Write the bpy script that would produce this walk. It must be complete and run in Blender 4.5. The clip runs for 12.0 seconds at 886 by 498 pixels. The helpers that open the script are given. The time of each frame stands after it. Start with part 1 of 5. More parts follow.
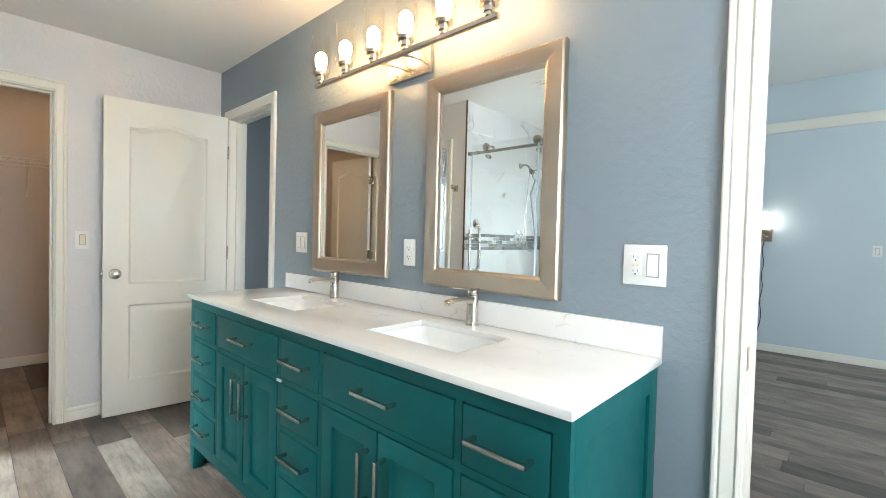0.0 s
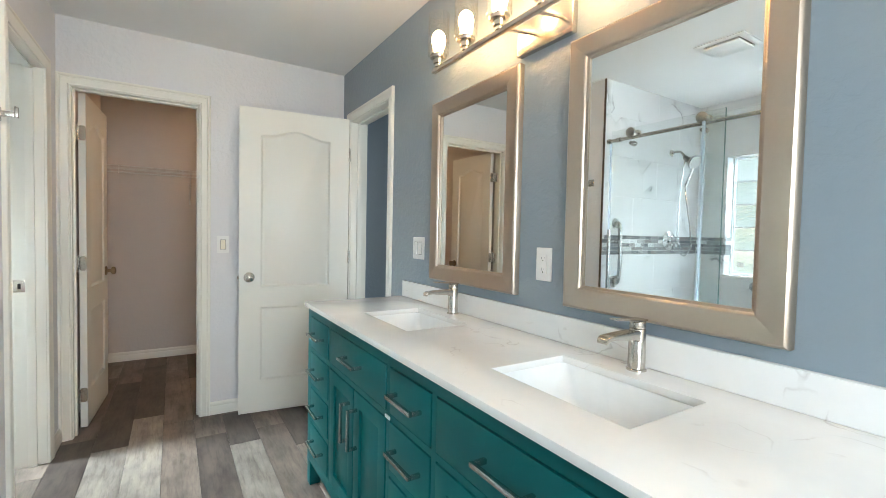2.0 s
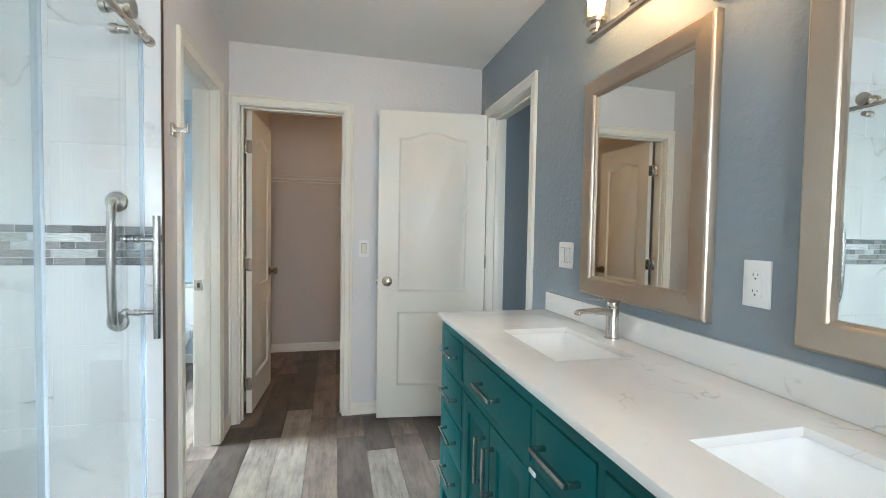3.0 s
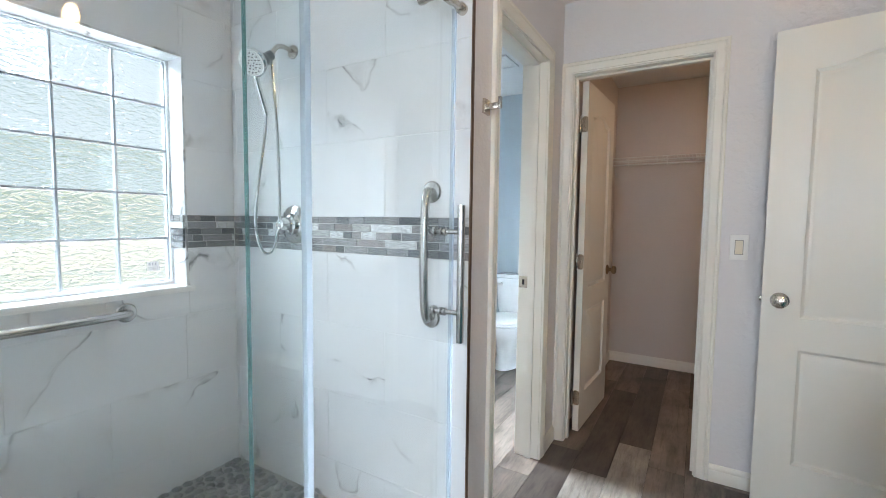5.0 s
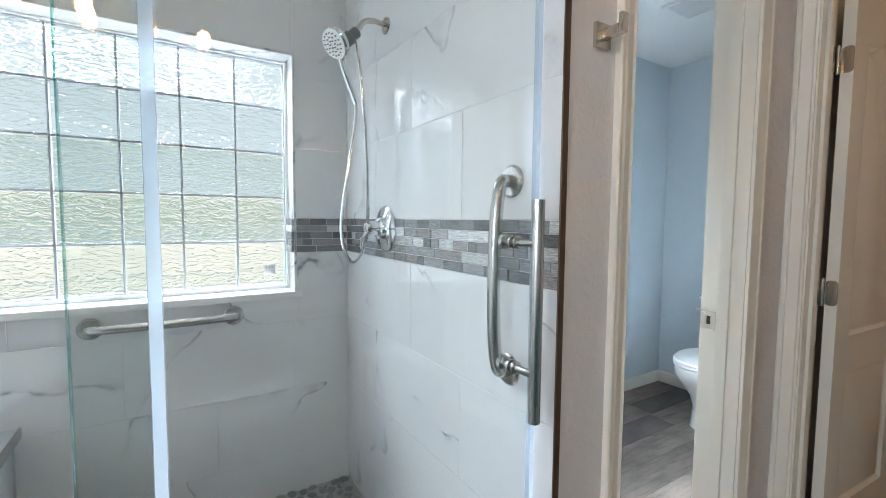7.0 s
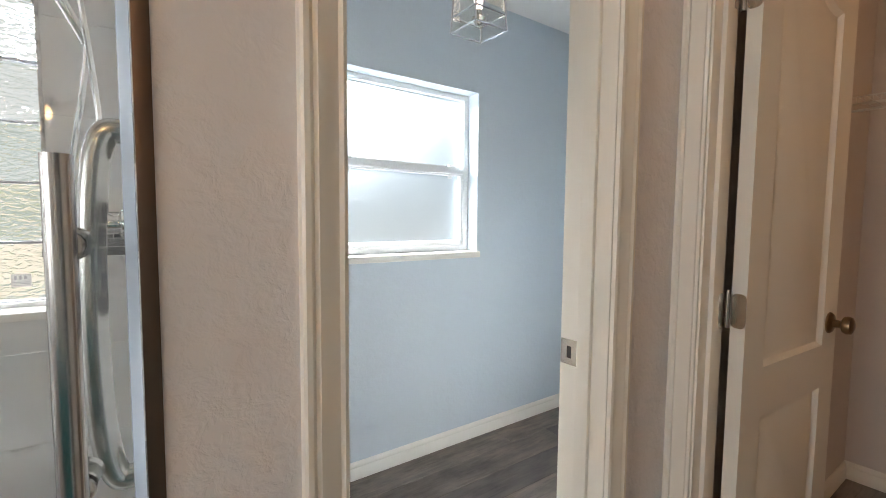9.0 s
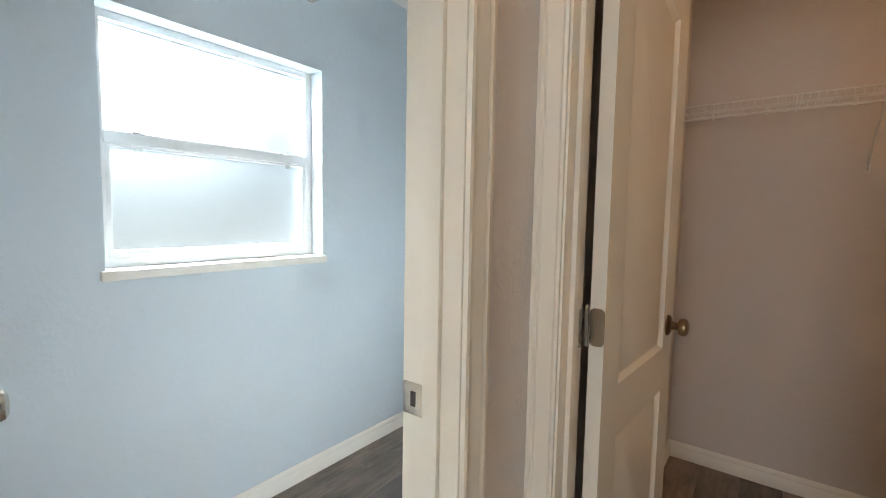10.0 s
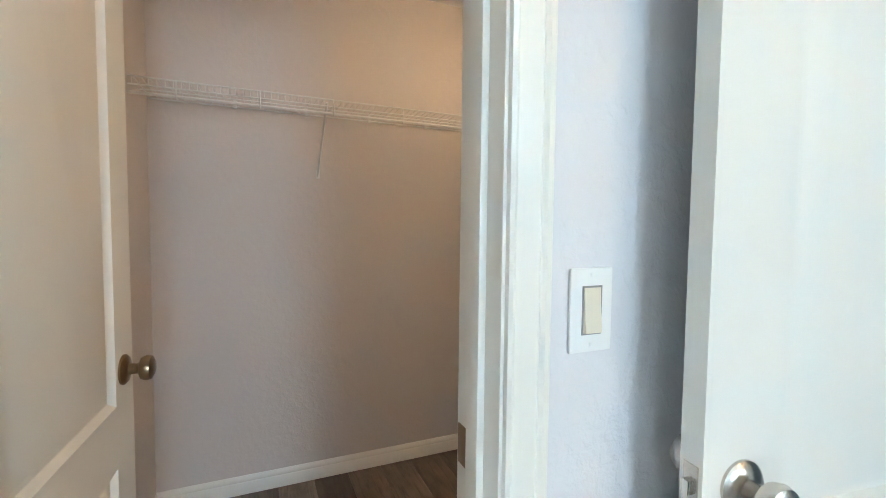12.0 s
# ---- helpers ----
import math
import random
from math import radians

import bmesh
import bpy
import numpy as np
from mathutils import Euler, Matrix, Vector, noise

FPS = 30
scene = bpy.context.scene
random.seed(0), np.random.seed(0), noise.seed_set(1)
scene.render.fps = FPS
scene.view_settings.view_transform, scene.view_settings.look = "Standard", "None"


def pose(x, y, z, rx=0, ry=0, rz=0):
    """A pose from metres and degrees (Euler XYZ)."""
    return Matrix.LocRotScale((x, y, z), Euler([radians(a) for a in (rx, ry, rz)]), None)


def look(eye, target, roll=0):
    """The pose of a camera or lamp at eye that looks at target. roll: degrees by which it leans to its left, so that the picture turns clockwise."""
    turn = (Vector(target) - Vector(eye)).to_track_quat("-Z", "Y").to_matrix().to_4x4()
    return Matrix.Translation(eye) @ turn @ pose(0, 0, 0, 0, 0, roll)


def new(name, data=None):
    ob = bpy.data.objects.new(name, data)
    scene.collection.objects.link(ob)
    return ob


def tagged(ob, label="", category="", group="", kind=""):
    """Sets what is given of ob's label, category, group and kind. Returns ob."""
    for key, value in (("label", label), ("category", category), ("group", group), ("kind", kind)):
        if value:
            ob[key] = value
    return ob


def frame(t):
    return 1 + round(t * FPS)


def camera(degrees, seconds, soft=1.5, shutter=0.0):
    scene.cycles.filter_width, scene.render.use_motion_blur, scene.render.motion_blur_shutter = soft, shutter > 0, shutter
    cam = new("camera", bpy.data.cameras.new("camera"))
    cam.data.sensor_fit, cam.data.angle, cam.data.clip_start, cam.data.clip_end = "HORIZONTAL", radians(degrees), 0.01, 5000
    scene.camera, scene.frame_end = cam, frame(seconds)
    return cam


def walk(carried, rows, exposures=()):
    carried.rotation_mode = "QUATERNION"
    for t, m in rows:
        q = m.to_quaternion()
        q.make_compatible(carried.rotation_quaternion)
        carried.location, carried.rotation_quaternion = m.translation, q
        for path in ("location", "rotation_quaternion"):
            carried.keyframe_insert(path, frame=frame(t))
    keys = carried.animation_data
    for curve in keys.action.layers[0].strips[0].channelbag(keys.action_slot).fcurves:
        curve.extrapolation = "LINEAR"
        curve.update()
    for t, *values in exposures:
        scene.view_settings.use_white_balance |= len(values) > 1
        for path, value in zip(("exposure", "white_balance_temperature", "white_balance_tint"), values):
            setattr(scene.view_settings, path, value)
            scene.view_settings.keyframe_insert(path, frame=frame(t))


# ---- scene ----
cam = camera(91.1, 12.0, 0.9)
PATH = [
    (0, (0.033, 0.089, 1.209), (-1.315, 1.566, 1.159), 1.5),
    (0.5, (-0.031, 0.126, 1.215), (-1.407, 1.576, 1.153), 1.4),
    (1, (-0.114, 0.183, 1.223), (-1.567, 1.555, 1.158), 1.3),
    (1.5, (-0.19, 0.246, 1.236), (-1.756, 1.488, 1.167), 1.1),
    (2, (-0.259, 0.298, 1.241), (-1.957, 1.353, 1.171), 1.2),
    (2.5, (-0.36, 0.349, 1.246), (-2.195, 1.141, 1.173), 0.9),
    (3, (-0.511, 0.386, 1.255), (-2.45, 0.871, 1.179), 1.0),
    (3.5, (-0.64, 0.401, 1.248), (-2.634, 0.531, 1.167), 0.9),
    (3.7, (-0.712, 0.409, 1.239), (-2.711, 0.402, 1.161), 0.9),
    (5.3, (-1.124, 0.422, 1.25), (-2.738, -0.752, 1.122), 0.7),
    (5.5, (-1.155, 0.407, 1.246), (-2.707, -0.85, 1.128), 0.8),
    (6, (-1.32, 0.396, 1.259), (-2.67, -1.073, 1.126), 0.7),
    (6.5, (-1.513, 0.387, 1.26), (-2.683, -1.23, 1.124), 0.6),
    (6.7, (-1.595, 0.386, 1.258), (-2.704, -1.273, 1.125), 0.6),
    (8.3, (-2.184, 0.328, 1.255), (-3.176, -1.403, 1.12), 0.4),
    (8.5, (-2.243, 0.309, 1.25), (-3.277, -1.398, 1.115), 0.5),
    (9, (-2.403, 0.288, 1.241), (-3.554, -1.341, 1.105), 0.5),
    (9.5, (-2.532, 0.233, 1.244), (-3.879, -1.238, 1.099), 0.5),
    (10, (-2.648, 0.144, 1.264), (-4.233, -1.066, 1.112), 1.0),
    (10.5, (-2.776, 0.088, 1.243), (-4.585, -0.753, 1.099), 0.5),
    (11, (-2.909, 0.086, 1.238), (-4.881, -0.226, 1.115), 0.9),
    (11.5, (-3.0, 0.145, 1.238), (-4.982, 0.386, 1.123), 0.6),
    (12, (-3.034, 0.16, 1.251), (-4.869, 0.95, 1.147), 0.6),
]
EXPOSURES = [(0.0, 1.12, 6750, 10), (2.0, 1.06, 6500, 9), (2.5, 1.00, 6250, 8), (3.0, 0.90, 6400, 10), (3.5, 0.96, 6500, 12), (5.5, 0.76, 6400, 15), (6.5, 0.68, 6400, 14), (8.5, 0.52, 7250, 19), (9.0, 0.58, 7500, 21), (10.0, 0.80, 7350, 17), (11.0, 1.10, 7250, 13), (11.5, 1.48, 6350, 6), (12.0, 1.70, 5650, 4)]
walk(cam, [(t, look(eye, target, roll)) for t, eye, target, roll in PATH], EXPOSURES)

# ---- daylight ----
world = bpy.data.worlds.new("sky")
scene.world = world
world.use_nodes = True
sky = world.node_tree.nodes.new("ShaderNodeTexSky")
sky.air_density, sky.dust_density, sky.ozone_density = 1.0, 7.0, 0.6
sky.sky_type, sky.sun_disc, sky.sun_elevation, sky.sun_rotation = "NISHITA", False, radians(78), radians(20)
world.node_tree.links.new(sky.outputs["Color"], world.node_tree.nodes["Background"].inputs["Color"])
world.node_tree.nodes["Background"].inputs["Strength"].default_value = 0.15
sun = new("sun", bpy.data.lights.new("sun", "SUN"))
sun.data.energy, sun.data.angle, sun.data.color = 4.5, radians(0.5), (1.0, 0.95, 0.88)
sun.matrix_world = look((0.6, 1.8, 9.0), (0, 0, 0))
sun.location = (0, 0, 20)


def window_light(name, eye, target, width, height, watts, colour):
    ob = new(name, bpy.data.lights.new(name, "AREA"))
    ob.data.shape, ob.data.size, ob.data.size_y = "RECTANGLE", width, height
    ob.data.energy, ob.data.color = watts, colour
    ob.matrix_world = look(eye, target)
    return ob


DAY = (0.80, 0.92, 1.0)
window_light("shower_window_light", (-1.60, -2.85, 2.62), (-1.66, -1.65, 1.50), 1.3, 0.6, 92, DAY)
window_light("toilet_window_light", (-3.50, -2.85, 2.45), (-3.50, -1.65, 1.50), 1.0, 0.6, 295, DAY)
# fill daylight from the east, through a window that is only assumed
window_light("assumed_east_window_light", (1.10, 0.5, 1.5), (-1.0, 0.5, 1.35), 0.9, 1.0, 25, DAY)
# lights the bedroom from an assumed opening in its unseen east wall
window_light("assumed_bedroom_window_light", (3.05, 3.9, 1.5), (0.0, 3.9, 1.2), 1.7, 1.3, 46, DAY)
BULB_STRENGTH = 37.0

# ---- materials ----


def nodes_of(name):
    m = bpy.data.materials.new(name)
    m.use_nodes = True
    nt = m.node_tree
    return m, nt, nt.nodes["Principled BSDF"], nt.nodes.new, nt.links.new


def mixc(nt, fac, a, b, blend="MIX"):
    """A colour mix; a and b are colours or sockets, fac a number or a socket."""
    n = nt.nodes.new("ShaderNodeMix")
    n.data_type, n.blend_type = "RGBA", blend
    for sock, v in ((n.inputs[0], fac), (n.inputs[6], a), (n.inputs[7], b)):
        if isinstance(v, bpy.types.NodeSocket):
            nt.links.new(v, sock)
        elif isinstance(v, (int, float)):
            sock.default_value = v
        else:
            sock.default_value = (*v, 1) if len(v) == 3 else v
    return n.outputs[2]


def ramp(nt, fac, stops):
    n = nt.nodes.new("ShaderNodeValToRGB")
    while len(n.color_ramp.elements) < len(stops):
        n.color_ramp.elements.new(0.5)
    for e, (p, c) in zip(n.color_ramp.elements, stops):
        e.position, e.color = p, (*c, 1) if len(c) == 3 else c
    nt.links.new(fac, n.inputs[0])
    return n.outputs[0]


def coords(nt, scale=(1, 1, 1), by_object=False):
    """Object coordinates in metres, shifted for each object where by_object is set."""
    tc, mp = nt.nodes.new("ShaderNodeTexCoord"), nt.nodes.new("ShaderNodeMapping")
    mp.inputs["Scale"].default_value = scale
    nt.links.new(tc.outputs["Object"], mp.inputs["Vector"])
    if by_object:
        info, mul = nt.nodes.new("ShaderNodeObjectInfo"), nt.nodes.new("ShaderNodeMath")
        mul.operation = "MULTIPLY"
        mul.inputs[1].default_value = 37.0
        nt.links.new(info.outputs["Random"], mul.inputs[0])
        com = nt.nodes.new("ShaderNodeCombineXYZ")
        for k in range(3):
            nt.links.new(mul.outputs[0], com.inputs[k])
        nt.links.new(com.outputs[0], mp.inputs["Location"])
    return mp.outputs[0]


def noise_of(nt, vec, scale, detail=4.0, rough=0.55, distortion=0.0):
    n = nt.nodes.new("ShaderNodeTexNoise")
    n.inputs["Scale"].default_value, n.inputs["Detail"].default_value = scale, detail
    n.inputs["Roughness"].default_value, n.inputs["Distortion"].default_value = rough, distortion
    nt.links.new(vec, n.inputs["Vector"])
    return n.outputs["Fac"]


def bump(nt, height, strength, distance=0.002, normal=None):
    b = nt.nodes.new("ShaderNodeBump")
    b.inputs["Strength"].default_value, b.inputs["Distance"].default_value = strength, distance
    nt.links.new(height, b.inputs["Height"])
    if normal is not None:
        nt.links.new(normal, b.inputs["Normal"])
    return b.outputs[0]


def paint(name, colour, rough=0.5, texture=0.25, grain=55.0, depth=0.0015, spread=0.05):
    """Painted board or plaster: slight patchiness, roller or knockdown texture."""
    m, nt, p, _, link = nodes_of(name)
    v = coords(nt)
    big, fine = noise_of(nt, v, 1.7, 3), noise_of(nt, v, grain, 5, 0.6)
    dark, light = [c * (1 - spread) for c in colour], [min(1, c * (1 + spread)) for c in colour]
    link(mixc(nt, big, dark, light), p.inputs["Base Color"])
    r = nt.nodes.new("ShaderNodeMapRange")
    r.inputs["To Min"].default_value, r.inputs["To Max"].default_value = rough - 0.06, rough + 0.08
    link(fine, r.inputs["Value"])
    link(r.outputs[0], p.inputs["Roughness"])
    link(bump(nt, fine, texture, depth), p.inputs["Normal"])
    return m


def plaster(name, colour, rough=0.5, strength=0.55):
    """Knockdown wall texture: flattened blobs a few centimetres across."""
    m, nt, p, _, link = nodes_of(name)
    v = coords(nt)
    big = noise_of(nt, v, 1.3, 3)
    blobs = noise_of(nt, v, 38.0, 4, 0.55, 0.3)
    flat = ramp(nt, blobs, [(0.40, (0, 0, 0)), (0.66, (1, 1, 1))])
    fine = noise_of(nt, v, 160.0, 3)
    link(mixc(nt, big, [c * 0.95 for c in colour], [min(1, c * 1.05) for c in colour]), p.inputs["Base Color"])
    p.inputs["Roughness"].default_value = rough
    link(bump(nt, fine, 0.12, 0.001, bump(nt, flat, strength, 0.0022)), p.inputs["Normal"])
    return m


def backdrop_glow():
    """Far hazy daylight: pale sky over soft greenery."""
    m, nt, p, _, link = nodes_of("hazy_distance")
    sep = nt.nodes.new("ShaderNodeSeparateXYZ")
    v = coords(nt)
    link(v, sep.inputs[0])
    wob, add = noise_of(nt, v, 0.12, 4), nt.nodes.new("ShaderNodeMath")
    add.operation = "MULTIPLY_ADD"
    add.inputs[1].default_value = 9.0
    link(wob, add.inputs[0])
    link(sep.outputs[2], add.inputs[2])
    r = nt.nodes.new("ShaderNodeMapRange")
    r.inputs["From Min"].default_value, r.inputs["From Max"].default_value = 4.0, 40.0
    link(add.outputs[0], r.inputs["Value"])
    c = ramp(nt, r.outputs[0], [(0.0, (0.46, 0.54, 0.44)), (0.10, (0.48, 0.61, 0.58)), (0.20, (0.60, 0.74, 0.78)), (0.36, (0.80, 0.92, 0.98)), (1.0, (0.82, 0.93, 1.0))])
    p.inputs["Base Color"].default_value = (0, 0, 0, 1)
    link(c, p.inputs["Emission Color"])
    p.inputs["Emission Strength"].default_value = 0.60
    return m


def metal(name, colour, rough=0.28, brushed=True, stretch=(4, 4, 220)):
    m, nt, p, _, link = nodes_of(name)
    p.inputs["Metallic"].default_value = 1.0
    v = coords(nt, stretch if brushed else (30, 30, 30))
    n = noise_of(nt, v, 3.0, 4)
    link(mixc(nt, n, [c * 0.94 for c in colour], colour), p.inputs["Base Color"])
    r = nt.nodes.new("ShaderNodeMapRange")
    r.inputs["To Min"].default_value, r.inputs["To Max"].default_value = (rough - 0.03, rough + 0.04) if brushed else (rough - 0.004, rough + 0.004)
    link(n, r.inputs["Value"])
    link(r.outputs[0], p.inputs["Roughness"])
    if brushed:
        link(bump(nt, n, 0.012, 0.0004), p.inputs["Normal"])
    return m


def plain(name, colour, rough=0.4, coat=0.0):
    m, nt, p, _, link = nodes_of(name)
    n = noise_of(nt, coords(nt), 22.0, 3)
    link(mixc(nt, n, [c * 0.94 for c in colour], [min(1, c * 1.04) for c in colour]), p.inputs["Base Color"])
    p.inputs["Roughness"].default_value, p.inputs["Coat Weight"].default_value = rough, coat
    return m


def clear_glass(name, tint, rough=0.0, ior=1.45, haze=0.0):
    """Thin clear sheet: light goes straight through, the facing angle drives the gloss alone."""
    m, nt, p, make, link = nodes_of(name)
    out = nt.nodes["Material Output"]
    clear, gloss, fres, mix = make("ShaderNodeBsdfTransparent"), make("ShaderNodeBsdfGlossy"), make("ShaderNodeLayerWeight"), make("ShaderNodeMixShader")
    clear.inputs["Color"].default_value = (*tint, 1)
    gloss.inputs["Roughness"].default_value = rough
    fres.inputs["Blend"].default_value = 0.5
    power, scale = make("ShaderNodeMath"), make("ShaderNodeMath")
    power.operation, scale.operation = "POWER", "MULTIPLY_ADD"
    power.inputs[1].default_value = 4.0
    scale.inputs[1].default_value, scale.inputs[2].default_value = 0.7, ((ior - 1) / (ior + 1)) ** 2
    link(fres.outputs["Facing"], power.inputs[0])
    link(power.outputs[0], scale.inputs[0])
    link(scale.outputs[0], mix.inputs[0])
    base = clear.outputs[0]
    if haze:
        milk, two = make("ShaderNodeBsdfTranslucent"), make("ShaderNodeMixShader")
        milk.inputs["Color"].default_value = (0.86, 0.92, 0.97, 1)
        two.inputs[0].default_value = haze
        link(clear.outputs[0], two.inputs[1])
        link(milk.outputs[0], two.inputs[2])
        base = two.outputs[0]
    link(base, mix.inputs[1])
    link(gloss.outputs[0], mix.inputs[2])
    link(mix.outputs[0], out.inputs["Surface"])
    nt.nodes.remove(p)
    return m


def wavy_glass():
    m, nt, p, _, link = nodes_of("wavy_block_glass")
    p.inputs["Base Color"].default_value = (0.97, 0.99, 0.99, 1)
    p.inputs["Transmission Weight"].default_value, p.inputs["Roughness"].default_value, p.inputs["IOR"].default_value = 1.0, 0.10, 1.28
    v = coords(nt, (1, 1, 2.0))
    link(bump(nt, noise_of(nt, v, 30.0, 2, 0.5, 0.9), 1.0, 0.0075), p.inputs["Normal"])
    return m


def frosted_glass():
    m, nt, p, _, link = nodes_of("frosted_pane_glass")
    p.inputs["Base Color"].default_value = (0.38, 0.47, 0.53, 1)
    p.inputs["Transmission Weight"].default_value, p.inputs["Roughness"].default_value = 1.0, 0.46
    link(bump(nt, noise_of(nt, coords(nt), 260.0, 2), 0.5, 0.001), p.inputs["Normal"])
    return m


def glow(name, colour, strength):
    m, nt, p, _, link = nodes_of(name)
    p.inputs["Base Color"].default_value = (*colour, 1)
    p.inputs["Emission Color"].default_value = (*colour, 1)
    p.inputs["Emission Strength"].default_value = strength
    return m


def plank_vinyl(name, low, high):
    """Weathered wood print; each plank takes a tone between low and high."""
    m, nt, p, _, link = nodes_of(name)
    info = nt.nodes.new("ShaderNodeObjectInfo")
    tone = ramp(nt, info.outputs["Random"], [(0.0, low), (1.0, high)])
    v = coords(nt, (1.0, 9.0, 9.0), True)
    v2 = coords(nt, (1.0, 2.4, 2.4), True)
    grain, cloud = noise_of(nt, v, 5.5, 8, 0.68, 0.5), noise_of(nt, v2, 4.0, 5, 0.6)
    streak = ramp(nt, grain, [(0.30, (0.60, 0.57, 0.55)), (0.50, (1, 1, 1)), (0.74, (1.18, 1.17, 1.15))])
    patch = ramp(nt, cloud, [(0.32, (0.62, 0.60, 0.60)), (0.50, (1, 1, 1)), (0.70, (1.40, 1.36, 1.30))])
    link(mixc(nt, 1.0, mixc(nt, 1.0, tone, streak, "MULTIPLY"), patch, "MULTIPLY"), p.inputs["Base Color"])
    r = nt.nodes.new("ShaderNodeMapRange")
    r.inputs["To Min"].default_value, r.inputs["To Max"].default_value = 0.42, 0.58
    link(grain, r.inputs["Value"])
    link(r.outputs[0], p.inputs["Roughness"])
    link(bump(nt, grain, 0.22, 0.001), p.inputs["Normal"])
    return m


def veined(name, base, vein, scale, width, rough, by_object, strength=1.0, cloudy=0.06, span=(0.44, 0.60), shade=0.0):
    """White stone with thin wandering grey veins of uneven weight."""
    m, nt, p, _, link = nodes_of(name)
    v = coords(nt, (1, 1, 1), by_object)
    warp = nt.nodes.new("ShaderNodeTexNoise")
    warp.inputs["Scale"].default_value, warp.inputs["Detail"].default_value = scale * 0.8, 5
    link(v, warp.inputs["Vector"])
    add = nt.nodes.new("ShaderNodeVectorMath")
    add.operation = "MULTIPLY_ADD"
    add.inputs[1].default_value = (0.55 / scale * 2,) * 3
    link(warp.outputs["Color"], add.inputs[0])
    link(v, add.inputs[2])
    n = noise_of(nt, add.outputs[0], scale, 2, 0.4)
    line = ramp(nt, n, [(0.5 - width, (0, 0, 0)), (0.5, (1, 1, 1)), (0.5 + width, (0, 0, 0))])
    where = ramp(nt, noise_of(nt, v, scale * 0.9, 2), [(span[0], (0, 0, 0)), (span[1], (strength,) * 3)])
    mask = mixc(nt, 1.0, line, where, "MULTIPLY")
    if shade:
        side = ramp(nt, n, [(0.5 - width, (0, 0, 0)), (0.5, (shade,) * 3), (0.5 + width * 8, (0, 0, 0))])
        mottle = ramp(nt, noise_of(nt, v, scale * 9, 4, 0.65), [(0.42, (0.0, 0.0, 0.0)), (0.60, (1, 1, 1))])
        worn = ramp(nt, noise_of(nt, add.outputs[0], scale * 7, 3, 0.6), [(0.40, (0.12, 0.12, 0.12)), (0.58, (1, 1, 1))])
        mask = mixc(nt, 1.0, mask, worn, "MULTIPLY")
        mask = mixc(nt, 1.0, mask, mixc(nt, 1.0, mixc(nt, 1.0, side, mottle, "MULTIPLY"), where, "MULTIPLY"), "ADD")
    haze = ramp(nt, noise_of(nt, v, scale * 1.6, 4), [(0.4, base), (0.75, [c * (1 - cloudy) for c in base])])
    link(mixc(nt, mask, haze, vein), p.inputs["Base Color"])
    p.inputs["Roughness"].default_value = rough
    return m


def glass_mosaic():
    m, nt, p, _, link = nodes_of("mosaic_strip_glass")
    info = nt.nodes.new("ShaderNodeObjectInfo")
    tone = ramp(nt, info.outputs["Random"], [(0.0, (0.13, 0.14, 0.15)), (0.25, (0.20, 0.21, 0.22)), (0.50, (0.31, 0.32, 0.33)), (0.74, (0.27, 0.245, 0.235)), (0.84, (0.60, 0.63, 0.65)), (1.0, (0.78, 0.79, 0.79))])
    g = noise_of(nt, coords(nt, (12, 1.5, 12), True), 30.0, 4, 0.6)
    link(mixc(nt, 1.0, tone, ramp(nt, g, [(0.35, (0.6, 0.6, 0.6)), (0.65, (1.25, 1.25, 1.25))]), "MULTIPLY"), p.inputs["Base Color"])
    p.inputs["Roughness"].default_value = 0.14
    return m


def pebble_stone():
    m, nt, p, _, link = nodes_of("grey_pebble_stone")
    v = coords(nt)
    vo = nt.nodes.new("ShaderNodeTexVoronoi")
    vo.inputs["Scale"].default_value = 19.0
    link(v, vo.inputs["Vector"])
    sep = nt.nodes.new("ShaderNodeSeparateColor")
    link(vo.outputs["Color"], sep.inputs[0])
    tone = ramp(nt, sep.outputs[0], [(0.0, (0.09, 0.095, 0.10)), (0.5, (0.22, 0.23, 0.23)), (1.0, (0.42, 0.42, 0.40))])
    link(mixc(nt, noise_of(nt, v, 70.0, 4), tone, (0.3, 0.3, 0.3)), p.inputs["Base Color"])
    p.inputs["Roughness"].default_value = 0.42
    return m


def foliage(name, a, b):
    m, nt, p, _, link = nodes_of(name)
    v = coords(nt)
    link(mixc(nt, noise_of(nt, v, 9.0, 4), a, b), p.inputs["Base Color"])
    p.inputs["Roughness"].default_value = 0.6
    return m


WALL = plaster("light_grey_wall_paint", (0.74, 0.72, 0.73), 0.52, 0.50)
ACCENT = plaster("blue_grey_wall_paint", (0.245, 0.292, 0.330), 0.40, 0.42)
BLUE = plaster("pale_blue_wall_paint", (0.595, 0.672, 0.715), 0.55, 0.20)
TAUPE = plaster("warm_grey_closet_paint", (0.67, 0.61, 0.565), 0.6, 0.25)
CEIL = paint("white_ceiling_paint", (0.84, 0.835, 0.82), 0.7, 0.45, 40.0)
TRIM = paint("white_trim_paint", (0.82, 0.79, 0.72), 0.32, 0.05, 30.0, 0.0006, 0.02)
DOORPAINT = paint("white_door_paint", (0.82, 0.795, 0.73), 0.36, 0.16, 120.0, 0.0007, 0.02)
TEAL = paint("teal_cabinet_paint", (0.0005, 0.088, 0.090), 0.42, 0.015, 20.0, 0.0004, 0.03)
TEAL.node_tree.nodes["Principled BSDF"].inputs["Specular IOR Level"].default_value = 0.22
# near-black colour that stands for the shade in the drawer gaps
SHADOWGAP = plain("cabinet_gap_shade", (0.012, 0.02, 0.02), 0.8)
NICKEL = metal("brushed_nickel", (0.60, 0.55, 0.49), 0.25, False)
